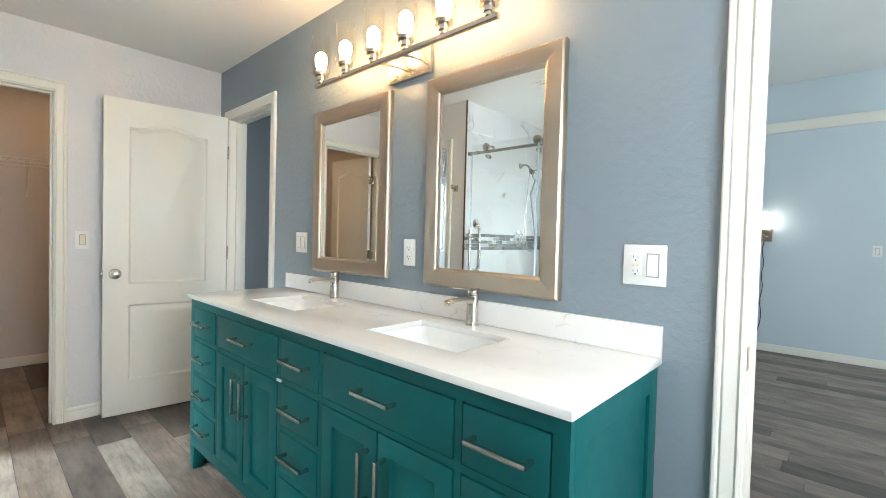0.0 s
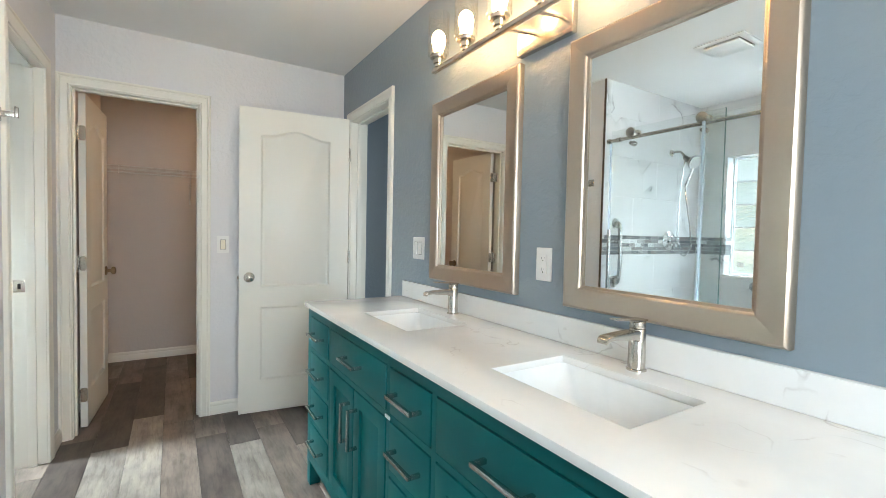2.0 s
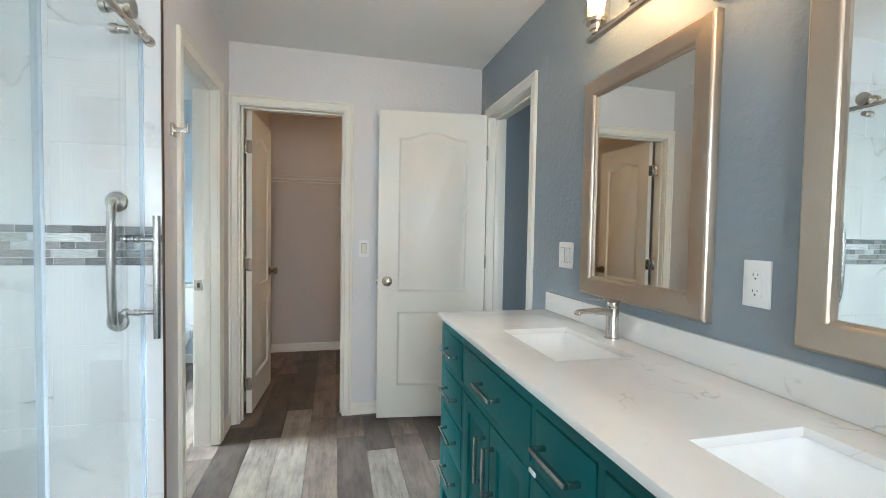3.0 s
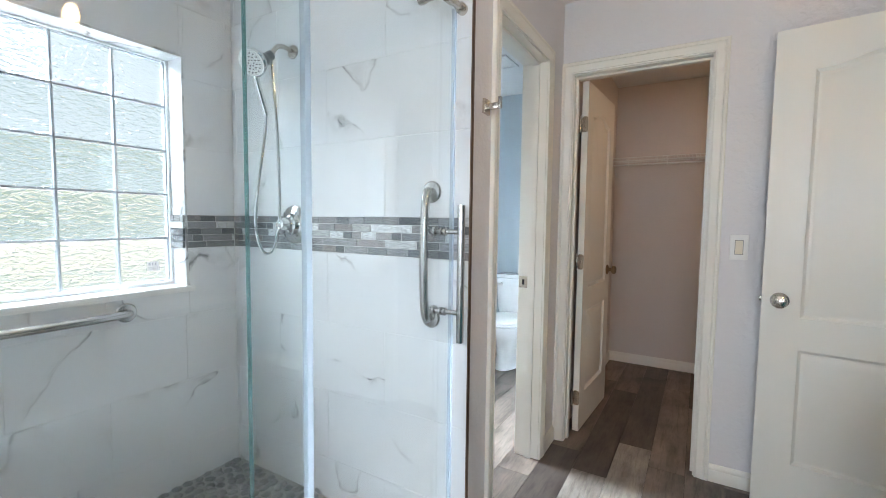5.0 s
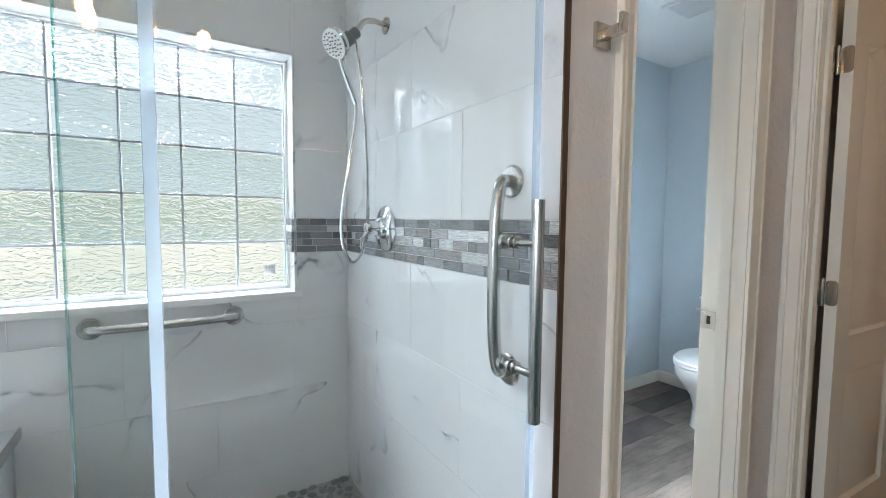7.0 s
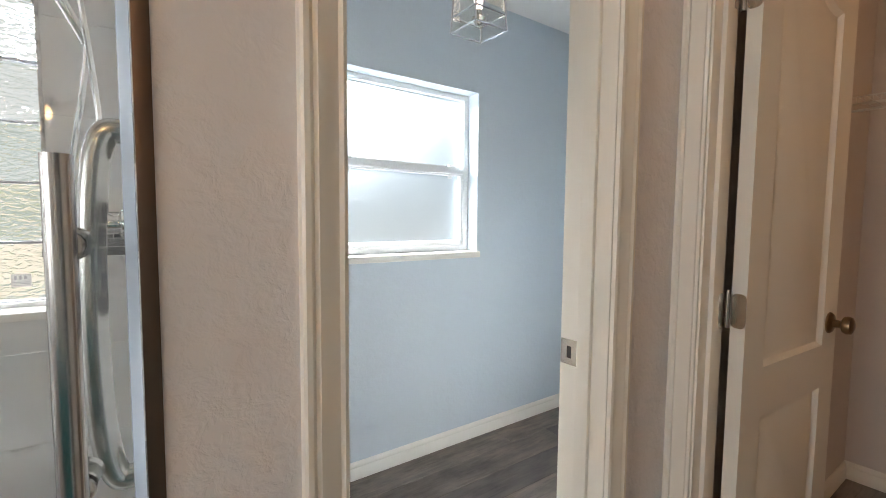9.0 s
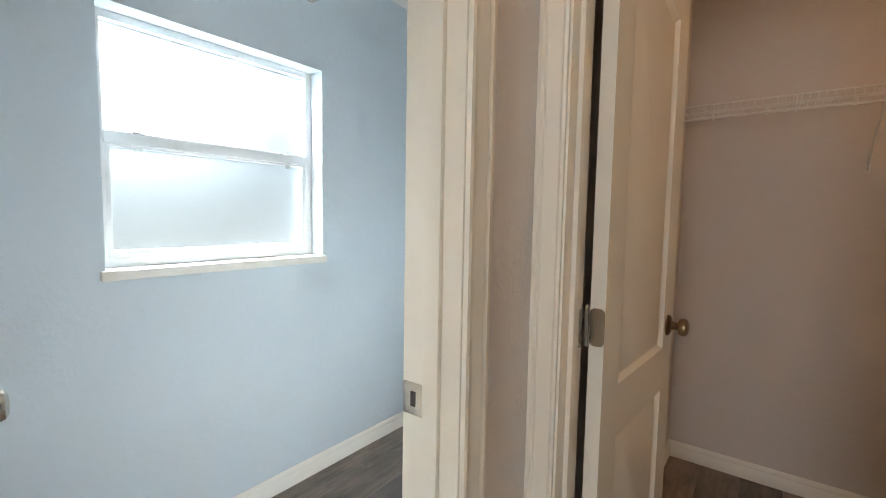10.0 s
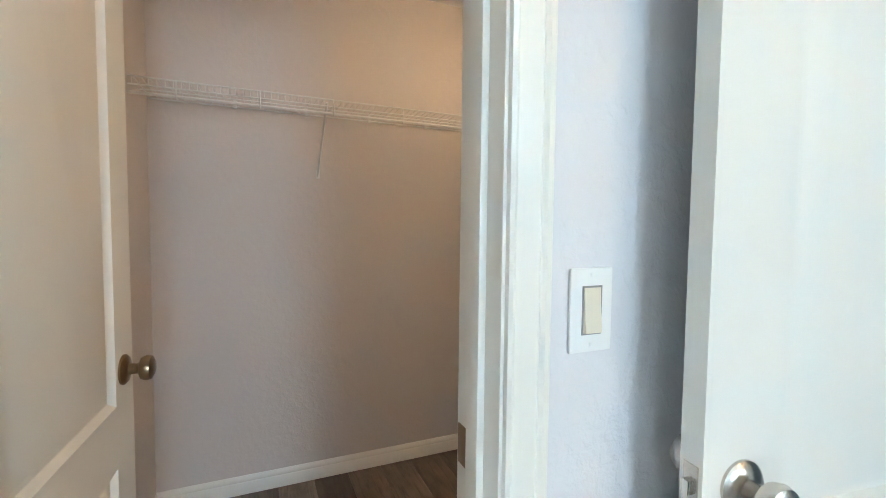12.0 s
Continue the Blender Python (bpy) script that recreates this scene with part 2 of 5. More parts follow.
FRAME_METAL = metal("brushed_bronze_nickel_frame", (0.54, 0.44, 0.35), 0.30, False)
STEEL = metal("satin_stainless_steel", (0.56, 0.55, 0.53), 0.24, False)
SLATE = plain("grey_shower_plastic", (0.16, 0.16, 0.16), 0.35)
CHROME = metal("polished_chrome", (0.80, 0.80, 0.80), 0.10, False)
BRONZE = metal("dark_bronze_trim", (0.17, 0.115, 0.085), 0.42, False)
BRASS = metal("aged_brass", (0.30, 0.215, 0.13), 0.28, False)
MIRROR, _nt, _p, _n, _l = nodes_of("silvered_mirror")
_p.inputs["Base Color"].default_value, _p.inputs["Metallic"].default_value, _p.inputs["Roughness"].default_value = (0.90, 0.93, 0.92, 1), 1.0, 0.012
QUARTZ = veined("white_quartz", (0.80, 0.785, 0.765), (0.46, 0.41, 0.38), 7.0, 0.012, 0.10, False, 0.50, 0.04, (0.54, 0.66))
MARBLE = veined("white_marble_tile", (0.74, 0.75, 0.76), (0.25, 0.25, 0.255), 1.7, 0.009, 0.05, True, 0.85, 0.05, (0.45, 0.60), 0.52)
MARBLE.node_tree.nodes["Principled BSDF"].inputs["IOR"].default_value = 1.75
GROUT = plain("pale_grout", (0.66, 0.66, 0.65), 0.8)
DARKGROUT = plain("grey_grout", (0.40, 0.40, 0.39), 0.8)
CHINA = plain("white_porcelain", (0.86, 0.86, 0.85), 0.10, 0.4)
PLASTIC = plain("white_plastic", (0.84, 0.83, 0.81), 0.30)
IVORY = plain("ivory_plastic", (0.78, 0.70, 0.56), 0.32)
SLOT = plain("dark_slots", (0.03, 0.03, 0.03), 0.5)
# grey for the shade in narrow gaps of switches and the fan cover
GAPGREY = plain("grey_gap_shade", (0.30, 0.29, 0.27), 0.5)
RUBBER = plain("black_cord_rubber", (0.02, 0.02, 0.02), 0.5)
VINYL = plain("white_vinyl_frame", (0.80, 0.82, 0.82), 0.35)
# window joints: grey-blue holds the shade they have against the daylight
JOINT = plain("backlit_joint_grey", (0.46, 0.50, 0.55), 0.6)
GLASS = clear_glass("shower_door_glass", (0.965, 0.985, 0.98))
EDGE = clear_glass("green_glass_edge", (0.42, 0.66, 0.62), 0.08, 1.45, 0.12)
SHADEGLASS = clear_glass("clear_lamp_glass", (0.99, 0.98, 0.96))
SEAL = clear_glass("clear_vinyl_seal", (0.82, 0.90, 0.98), 0.2, 1.4, 0.45)
BLOCK = wavy_glass()
FROST = frosted_glass()
BULB = glow("warm_bulb_glow", (1.0, 0.63, 0.30), BULB_STRENGTH)
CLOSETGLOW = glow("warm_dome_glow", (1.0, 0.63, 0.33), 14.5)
SHADE = glow("lit_fabric_shade", (1.0, 0.97, 0.92), 3.2)
PLANK = plank_vinyl("grey_plank_vinyl", (0.160, 0.129, 0.108), (0.245, 0.200, 0.168))
PLANK_DARK = plank_vinyl("dark_plank_vinyl", (0.088, 0.070, 0.060), (0.125, 0.102, 0.090))
PLANK_PALE = plank_vinyl("pale_plank_vinyl", (0.255, 0.226, 0.194), (0.315, 0.282, 0.245))
UNDERLAY = plain("dark_plank_joint", (0.045, 0.04, 0.038), 0.8)
MOSAIC = glass_mosaic()
PEBBLE = pebble_stone()
WIRE = plain("white_coated_wire", (0.78, 0.77, 0.74), 0.4)
LAWN = foliage("lawn_green", (0.05, 0.09, 0.03), (0.10, 0.15, 0.05))
CONCRETE = paint("assumed_pale_paving", (0.28, 0.285, 0.26), 0.8, 0.3)
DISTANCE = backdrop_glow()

# ---- shapes: each gives (points, faces) ----


def box(lo, hi):
    x0, y0, z0 = lo
    x1, y1, z1 = hi
    v = [(x, y, z) for x in (x0, x1) for y in (y0, y1) for z in (z0, z1)]
    return v, [(0, 1, 3, 2), (4, 6, 7, 5), (0, 4, 5, 1), (2, 3, 7, 6), (0, 2, 6, 4), (1, 5, 7, 3)]


def loft(loops, closed=True, cap=True):
    """Joins loops of equal length into a skin."""
    n, v, f = len(loops[0]), [p for l in loops for p in l], []
    for k in range(len(loops) - 1):
        for i in range(n if closed else n - 1):
            j = (i + 1) % n
            f.append((k * n + i, k * n + j, (k + 1) * n + j, (k + 1) * n + i))
    if cap:
        f += [tuple(range(n)), tuple(range((len(loops) - 1) * n, len(loops) * n))]
    return v, f


def ring(centre, normal, r, n=16, r2=None):
    normal = Vector(normal).normalized()
    a = normal.orthogonal().normalized()
    b = normal.cross(a)
    c = Vector(centre)
    return [tuple(c + a * r * math.cos(2 * math.pi * k / n) + b * (r2 or r) * math.sin(2 * math.pi * k / n)) for k in range(n)]


def rod(p0, p1, r, n=14, r2=None):
    d = Vector(p1) - Vector(p0)
    return loft([ring(p0, d, r, n), ring(p1, d, r2 if r2 is not None else r, n)])


def lathe(centre, axis, profile, n=24):
    """Turns (radius, distance along axis) pairs about the axis."""
    c, d = Vector(centre), Vector(axis).normalized()
    return loft([ring(c + d * h, d, max(r, 1e-4), n) for r, h in profile])


def tube(points, r, n=10, turns=4):
    """A round bar through the points, its corners smoothed."""
    p = [Vector(q) for q in points]
    for _ in range(turns):
        q = [p[0]]
        for a, b in zip(p, p[1:]):
            q += [a.lerp(b, 0.25), a.lerp(b, 0.75)]
        p = q + [p[-1]]
        if len(p) > 160:
            break
    up, loops = None, []
    for k, c in enumerate(p):
        d = (p[min(k + 1, len(p) - 1)] - p[max(k - 1, 0)]).normalized()
        up = d.orthogonal().normalized() if up is None else (up - d * up.dot(d)).normalized()
        s = d.cross(up)
        loops.append([tuple(c + up * r * math.cos(2 * math.pi * i / n) + s * r * math.sin(2 * math.pi * i / n)) for i in range(n)])
    return loft(loops)


def round_rect(cx, cy, hx, hy, r, z, n=5):
    out = []
    for sx, sy, a0 in ((1, 1, 0), (-1, 1, 90), (-1, -1, 180), (1, -1, 270)):
        for k in range(n):
            a = radians(a0 + 90 * k / (n - 1))
            out.append((cx + sx * (hx - r) + r * math.cos(a), cy + sy * (hy - r) + r * math.sin(a), z))
    return out


def panel(axis, lo, hi, holes=()):
    """A slab with oblong holes through it along axis. Holes: (u0, v0, u1, v1) in the other two axes."""
    u, w = [k for k in range(3) if k != axis]
    us = sorted({lo[u], hi[u], *[h[0] for h in holes], *[h[2] for h in holes]})
    ws = sorted({lo[w], hi[w], *[h[1] for h in holes], *[h[3] for h in holes]})
    us = [a for a in us if lo[u] <= a <= hi[u]]
    ws = [a for a in ws if lo[w] <= a <= hi[w]]

    def full(i, j):
        if not (0 <= i < len(us) - 1 and 0 <= j < len(ws) - 1):
            return False
        a, b = (us[i] + us[i + 1]) / 2, (ws[j] + ws[j + 1]) / 2
        return not any(h[0] < a < h[2] and h[1] < b < h[3] for h in holes)

    v, f, seen = [], [], {}

    def pt(i, j, side):
        key = (i, j, side)
        if key not in seen:
            q = [0, 0, 0]
            q[axis], q[u], q[w] = (lo, hi)[side][axis], us[i], ws[j]
            seen[key] = len(v)
            v.append(tuple(q))
        return seen[key]

    for i in range(len(us) - 1):
        for j in range(len(ws) - 1):
            if not full(i, j):
                continue
            for s in (0, 1):
                f.append((pt(i, j, s), pt(i + 1, j, s), pt(i + 1, j + 1, s), pt(i, j + 1, s)))
            for di, dj, a, b in ((-1, 0, (i, j), (i, j + 1)), (1, 0, (i + 1, j), (i + 1, j + 1)), (0, -1, (i, j), (i + 1, j)), (0, 1, (i, j + 1), (i + 1, j + 1))):
                if not full(i + di, j + dj):
                    f.append((pt(*a, 0), pt(*b, 0), pt(*b, 1), pt(*a, 1)))
    return v, f


def turned(shape, m):
    v, f = shape
    return [tuple(m @ Vector(p)) for p in v], f


def made(name, shapes, mat, parent=None, bevel=0.0, smooth=True, segments=2):
    """One mesh object from several shapes."""
    bm = bmesh.new()
    for v, f in shapes:
        vs = [bm.verts.new(p) for p in v]
        for q in f:
            try:
                bm.faces.new([vs[i] for i in q])
            except ValueError:
                pass
    bmesh.ops.recalc_face_normals(bm, faces=bm.faces)
    if bevel:
        sharp = [e for e in bm.edges if len(e.link_faces) == 2 and e.calc_face_angle(0) > radians(35)]
        bmesh.ops.bevel(bm, geom=sharp, offset=bevel, segments=segments, profile=0.6, affect="EDGES", clamp_overlap=True)
    me = bpy.data.meshes.new(name)
    bm.to_mesh(me)
    bm.free()
    me.materials.append(mat)
    if smooth:
        me.shade_smooth()
        me.set_sharp_from_angle(angle=radians(38))
    ob = new(name, me)
    if parent is not None:
        ob.parent = parent
    return ob


def thing(name, place, label, category, turn=0.0, group=""):
    ob = new(name)
    ob.empty_display_size = 0.1
    ob.matrix_basis = pose(*place, 0, 0, turn)
    return tagged(ob, label, category, group)


def setting(ob, label=""):
    return tagged(ob, label, kind="structure")

# ---- structure ----
CEILING = 2.42
NORTH, WEST, PASS, SOUTH = 1.40, -3.50, -0.26, -1.58
PLUMB, EAST_SHOWER, EAST = -2.408, -0.86, 1.05
BACK, TWEST = -5.20, -4.97
T = 0.12
NDOOR = (-3.335, -2.655)      # hall door opening, x
BDOOR = (-0.145, 0.70)        # bedroom door opening, x
CDOOR = (-0.211, 0.456)       # closet door opening, y
TDOOR = (-3.244, -2.619)      # toilet door opening, x
HEAD = 2.05
WIN = (-2.178, 0.935, -1.134, 1.957)     # shower window, x z x z
TWIN = (-3.952, 1.062, -3.098, 1.928)       # toilet window, x z x z

setting(made("wall_north", [panel(1, (WEST - T, NORTH, 0), (EAST + T, NORTH + T, CEILING), [(NDOOR[0], -1, NDOOR[1], HEAD), (BDOOR[0], -1, BDOOR[1], HEAD)])], ACCENT, smooth=False), "blue-grey textured plaster wall behind the vanity")
setting(made("wall_west", [panel(0, (WEST - T, PASS, 0), (WEST, NORTH, CEILING), [(CDOOR[0], -1, CDOOR[1], HEAD)])], WALL, smooth=False), "light grey wall with the closet doorway")
setting(made("wall_passage", [panel(1, (WEST - T, PASS - T, 0), (PLUMB - 0.012, PASS, CEILING), [(TDOOR[0], -1, TDOOR[1], HEAD)])], WALL, smooth=False), "light grey wall with the toilet doorway")
setting(made("wall_plumbing", [box((PLUMB - 0.135, SOUTH, 0), (PLUMB - 0.012, PASS - T, CEILING))], WALL, smooth=False))
setting(made("wall_south", [panel(1, (TWEST - T, SOUTH - 0.20, 0), (EAST + T, SOUTH, CEILING), [WIN, TWIN])], BLUE, smooth=False), "pale blue outer wall with two windows")
setting(made("wall_shower_east", [box((EAST_SHOWER + 0.012, SOUTH, 0), (EAST_SHOWER + 0.132, PASS, CEILING))], WALL, smooth=False))
setting(made("wall_east", [panel(0, (EAST, SOUTH, 0), (EAST + T, NORTH, CEILING), [(0.0, 0.95, 1.0, 2.05)])], WALL, smooth=False))
setting(made("wall_toilet_west", [box((TWEST - T, SOUTH, 0), (TWEST, PASS - T, CEILING))], BLUE, smooth=False))
setting(made("wall_toilet_north", [box((TWEST - T, PASS - T, 0), (WEST - T, PASS, CEILING))], BLUE, smooth=False))
setting(made("wall_closet_back", [box((BACK - T, PASS, 0), (BACK, 1.72, CEILING))], TAUPE, smooth=False), "taupe closet back wall")
setting(made("wall_closet_south", [box((BACK, PASS, 0), (WEST - T, PASS + 0.010, CEILING))], TAUPE, smooth=False))
setting(made("wall_closet_north", [box((BACK, 1.60, 0), (WEST - T, 1.72, CEILING))], TAUPE, smooth=False))
setting(made("wall_hall_west", [box((WEST - T, NORTH + T, 0), (WEST - 0.002, 2.60, CEILING))], ACCENT, smooth=False))
setting(made("wall_hall_north", [box((WEST - T, 2.60, 0), (-1.20, 2.72, 3.16))], ACCENT, smooth=False), "blue-grey hall wall")
setting(made("wall_bedroom_west", [box((-1.32, 2.72, 0), (-1.20, 6.35, 3.16))], BLUE, smooth=False))
setting(made("wall_bedroom_north", [box((-1.32, 6.35, 0), (3.12, 6.47, 3.16))], BLUE, smooth=False), "pale blue-grey bedroom wall")
setting(made("wall_bedroom_east", [panel(0, (3.0, NORTH + T, 0), (3.12, 6.35, 3.16), [(3.0, 0.85, 4.8, 2.15)])], BLUE, smooth=False))
setting(made("wall_bedroom_south", [box((EAST + T, NORTH, 0), (3.12, NORTH + T, 3.16)), box((-1.20, NORTH + T, CEILING), (EAST + T, NORTH + T + 0.02, 3.16))], BLUE, smooth=False))
setting(made("ceiling", [box((BACK - T, SOUTH - 0.2, CEILING), (EAST + T, NORTH + T, CEILING + 0.1))], CEIL, smooth=False), "white lightly textured ceiling")
setting(made("ceiling_closet", [box((BACK - T, NORTH + T, CEILING), (WEST - T, 1.72, CEILING + 0.1))], CEIL, smooth=False))
setting(made("ceiling_hall", [box((WEST - T, NORTH + T + 0.02, CEILING), (-1.20, 2.60, CEILING + 0.1))], CEIL, smooth=False))
setting(made("ceiling_bedroom", [box((-1.32, NORTH + T, 3.06), (3.12, 6.47, 3.16))], CEIL, smooth=False), "white bedroom ceiling")
setting(made("crown_trim", [loft([[(x, 6.35, 2.505), (x, 6.325, 2.51), (x, 6.305, 2.56), (x, 6.30, 2.615), (x, 6.35, 2.62)] for x in (-1.20, 3.0)])], TRIM), "white crown moulding band on the bedroom wall")
# assumed paving, pale so that sunlit ground brightens the lower panes
setting(made("pavement", [box((-24, -25.0, -0.12), (20, SOUTH - 0.21, -0.09))], CONCRETE, smooth=False), "assumed pale concrete patio outside, added to brighten the lower panes")
setting(made("ground", [box((-60, -80, -0.4), (60, 80, -0.12))], LAWN, smooth=False), "green lawn outside the windows")
floor = setting(made("floor", [panel(2, (BACK - T, SOUTH, -0.10), (EAST + T, NORTH + T, -0.006), [(PLUMB - 0.006, SOUTH - 0.01, EAST_SHOWER + 0.01, -0.36)]), box((BACK - T, NORTH + T, -0.10), (WEST - T, 1.72, -0.006)), box((WEST - T, NORTH + T, -0.10), (3.12, 2.72, -0.006)), box((-1.32, 2.72, -0.10), (3.12, 6.47, -0.006)), box((EAST + T, NORTH, -0.10), (3.12, NORTH + T, -0.006))], UNDERLAY, smooth=False), "weathered grey wood-look plank floor")

# ---- trim ----
CASE = [(0.0, 0.0), (0.0, 0.010), (0.006, 0.0125), (0.012, 0.009), (0.020, 0.010), (0.034, 0.0145), (0.044, 0.0165), (0.050, 0.013), (0.056, 0.0175), (0.064, 0.0175), (0.068, 0.014), (0.068, 0.0)]


def casing(name, axis, face, out, a, b, head, width=1.0):
    """Moulded casing round a doorway in the wall whose room face stands at `face`; out: +1 or -1."""
    loops = []
    for u, w in ((a, 0.0), (a, head), (b, head), (b, 0.0)):
        s = -1 if u == a else 1
        loop = []
        for d, h in CASE:
            d = (d * 0.90 - 0.011) * width
            p = [0, 0, 0]
            p[axis], p[1 - axis], p[2] = face + out * h, u + s * d, (w + d if w else 0.0)
            loop.append(tuple(p))
        loops.append(loop)
    return setting(made(name, [loft(loops)], TRIM))


def jamb(name, axis, lo, hi, a, b, head, stop_at):
    """Flat jamb lining with a door stop."""
    def place(p0, p1):
        q0, q1 = [0, 0, p0[2]], [0, 0, p1[2]]
        q0[axis], q0[1 - axis], q1[axis], q1[1 - axis] = p0[0], p0[1], p1[0], p1[1]
        return box(tuple(q0), tuple(q1))
    t = 0.016
    s = [place((lo, a - 0.002, 0), (hi, a + t, head)), place((lo, b - t, 0), (hi, b + 0.002, head)), place((lo, a + t, head - t), (hi, b - t, head + 0.002))]
    s += [place((stop_at, a + t, 0), (stop_at + 0.034, a + t + 0.011, head - t)), place((stop_at, b - t - 0.011, 0), (stop_at + 0.034, b - t, head - t)), place((stop_at, a + t + 0.011, head - t - 0.011), (stop_at + 0.034, b - t - 0.011, head - t))]
    return setting(made(name, s, TRIM, bevel=0.0015))


E3 = 0.001
casing("casing_hall_door", 1, NORTH, -1, *NDOOR, HEAD)
jamb("jamb_hall_door", 1, NORTH - E3, NORTH + T + E3, *NDOOR, HEAD, NORTH + 0.045)
casing("casing_bedroom_door", 1, NORTH, -1, *BDOOR, HEAD)
casing("casing_bedroom_far", 1, NORTH + T, 1, *BDOOR, HEAD)
jamb("jamb_bedroom_door", 1, NORTH - E3, NORTH + T + E3, *BDOOR, HEAD, NORTH + 0.040)
casing("casing_closet_door", 0, WEST, 1, *CDOOR, HEAD)
casing("casing_closet_inside", 0, WEST - T, -1, *CDOOR, HEAD)
jamb("jamb_closet_door", 0, WEST - T - E3, WEST + E3, *CDOOR, HEAD, WEST - 0.072)
casing("casing_toilet_door", 1, PASS, 1, *TDOOR, HEAD)
casing("casing_toilet_inside", 1, PASS - T, -1, *TDOOR, HEAD)
jamb("jamb_toilet_door", 1, PASS - T - E3, PASS + E3, *TDOOR, HEAD, PASS - 0.072)

BASE = [(0.0, 0.0), (0.0135, 0.0), (0.0135, 0.052), (0.010, 0.058), (0.0115, 0.066), (0.006, 0.078), (0.003, 0.084), (0.0, 0.084)]


def skirting(axis, face, out, a, b):
    """A baseboard along a wall, from a to b."""
    loops = []
    for u in (a, b):
        loop = []
        for h, z in BASE:
            p = [0, 0, z]
            p[axis], p[1 - axis] = face + out * h, u
            loop.append(tuple(p))
        loops.append(loop)
    return setting(made("baseboard", [loft(loops)], TRIM), "white moulded baseboard")


C = 0.0515
for axis, face, out, a, b in ((0, WEST, 1, CDOOR[1] + C, NORTH), (0, WEST, 1, PASS, CDOOR[0] - C), (1, PASS, 1, WEST + 0.014, TDOOR[0] - C), (1, PASS, 1, TDOOR[1] + C, PLUMB - 0.02),
                              (1, NORTH, -1, WEST + 0.014, NDOOR[0] - C), (1, NORTH, -1, NDOOR[1] + C, -2.45), (1, NORTH, -1, -0.32, BDOOR[0] - C), (1, NORTH, -1, BDOOR[1] + C, EAST), (0, EAST, -1, PASS, NORTH - 0.014),
                              (1, SOUTH, 1, TWEST, PLUMB - 0.14), (0, TWEST, 1, SOUTH + 0.014, PASS - T), (1, PASS - T, -1, TWEST + 0.014, TDOOR[0] - C),
                              (0, BACK, 1, PASS + 0.01, 1.60), (1, PASS + 0.010, 1, BACK + 0.014, WEST - T), (1, 6.35, -1, -1.20, 3.0), (0, -1.20, 1, 2.72, 6.336), (1, 2.60, -1, WEST, -1.20), (0, WEST - 0.002, 1, NORTH + T, 2.586)):
    skirting(axis, face, out, a, b)

# ---- windows ----


def block_window():
    """Grid of wavy glass blocks inside the shower wall; the white joints' backlit shade is in their grey."""
    x0, z0, x1, z1 = WIN
    w = setting(made("window_1", [panel(1, (x0, SOUTH - 0.15, z0), (x1, SOUTH - 0.095, z1), [(x0 + 0.020, z0 + 0.020, x1 - 0.020, z1 - 0.016)])], VINYL, bevel=0.003), "glass block window with wavy panes in a white frame")
    a0, b0, a1, b1 = x0 + 0.020, z0 + 0.020, x1 - 0.020, z1 - 0.016
    nx, nz, j = 5, 5, 0.008
    dx, dz = (a1 - a0) / nx, (b1 - b0) / nz
    holes = [(a0 + dx * i + j / 2, b0 + dz * k + j / 2, a0 + dx * (i + 1) - j / 2, b0 + dz * (k + 1) - j / 2) for i in range(nx) for k in range(nz)]
    made("joint", [panel(1, (a0, SOUTH - 0.140, b0), (a1, SOUTH - 0.108, b1), holes)], JOINT, w)
    first = made("pane", [box((-dx / 2 + 0.003, -0.012, -dz / 2 + 0.003), (dx / 2 - 0.003, 0.012, dz / 2 - 0.003))], BLOCK, w, bevel=0.006)
    first.visible_shadow = False
    for i in range(nx):
        for k in range(nz):
            ob = first if i == k == 0 else new("pane", first.data)
            ob.parent, ob.location = w, (a0 + dx * (i + 0.5), SOUTH - 0.124, b0 + dz * (k + 0.5))
            ob.visible_shadow = False
    return w


def sash_window():
    """White single-hung window with two frosted panes, a meeting rail and two latches."""
    x0, z0, x1, z1 = TWIN
    y0, y1 = SOUTH - 0.145, SOUTH - 0.085
    mid = 1.512
    w = setting(made("window_2", [panel(1, (x0, y0, z0), (x1, y1, z1), [(x0 + 0.032, z0 + 0.035, x1 - 0.032, z1 - 0.028)])], VINYL, bevel=0.003), "white single-hung window with frosted panes")
    made("meeting_rail", [box((x0 + 0.030, y0 + 0.006, mid - 0.020), (x1 - 0.030, y1 + 0.006, mid + 0.022))], VINYL, w, bevel=0.003)
    made("sash", [panel(1, (x0 + 0.030, y0 + 0.02, z0 + 0.033), (x1 - 0.030, y1 - 0.004, mid - 0.018), [(x0 + 0.050, z0 + 0.060, x1 - 0.050, mid - 0.030)])], VINYL, w, bevel=0.002)
    for z, zz in ((z0 + 0.05, mid - 0.02), (mid + 0.015, z1 - 0.02)):
        made("pane", [box((x0 + 0.03, y0 + 0.026, z), (x1 - 0.03, y0 + 0.032, zz))], FROST, w).visible_shadow = False
    for x in (x0 + 0.13, x1 - 0.13):
        made("latch", [box((x - 0.018, y1 + 0.004, mid + 0.016), (x + 0.018, y1 + 0.022, mid + 0.026)), box((x - 0.012, y1 - 0.003, mid - 0.048), (x + 0.012, y1 + 0.006, mid - 0.030))], VINYL, w, bevel=0.003)
    made("sill", [box((x0 - 0.015, SOUTH - 0.086, z0 - 0.030), (x1 + 0.015, SOUTH + 0.016, z0 + 0.004))], TRIM, w, bevel=0.006)
    return w


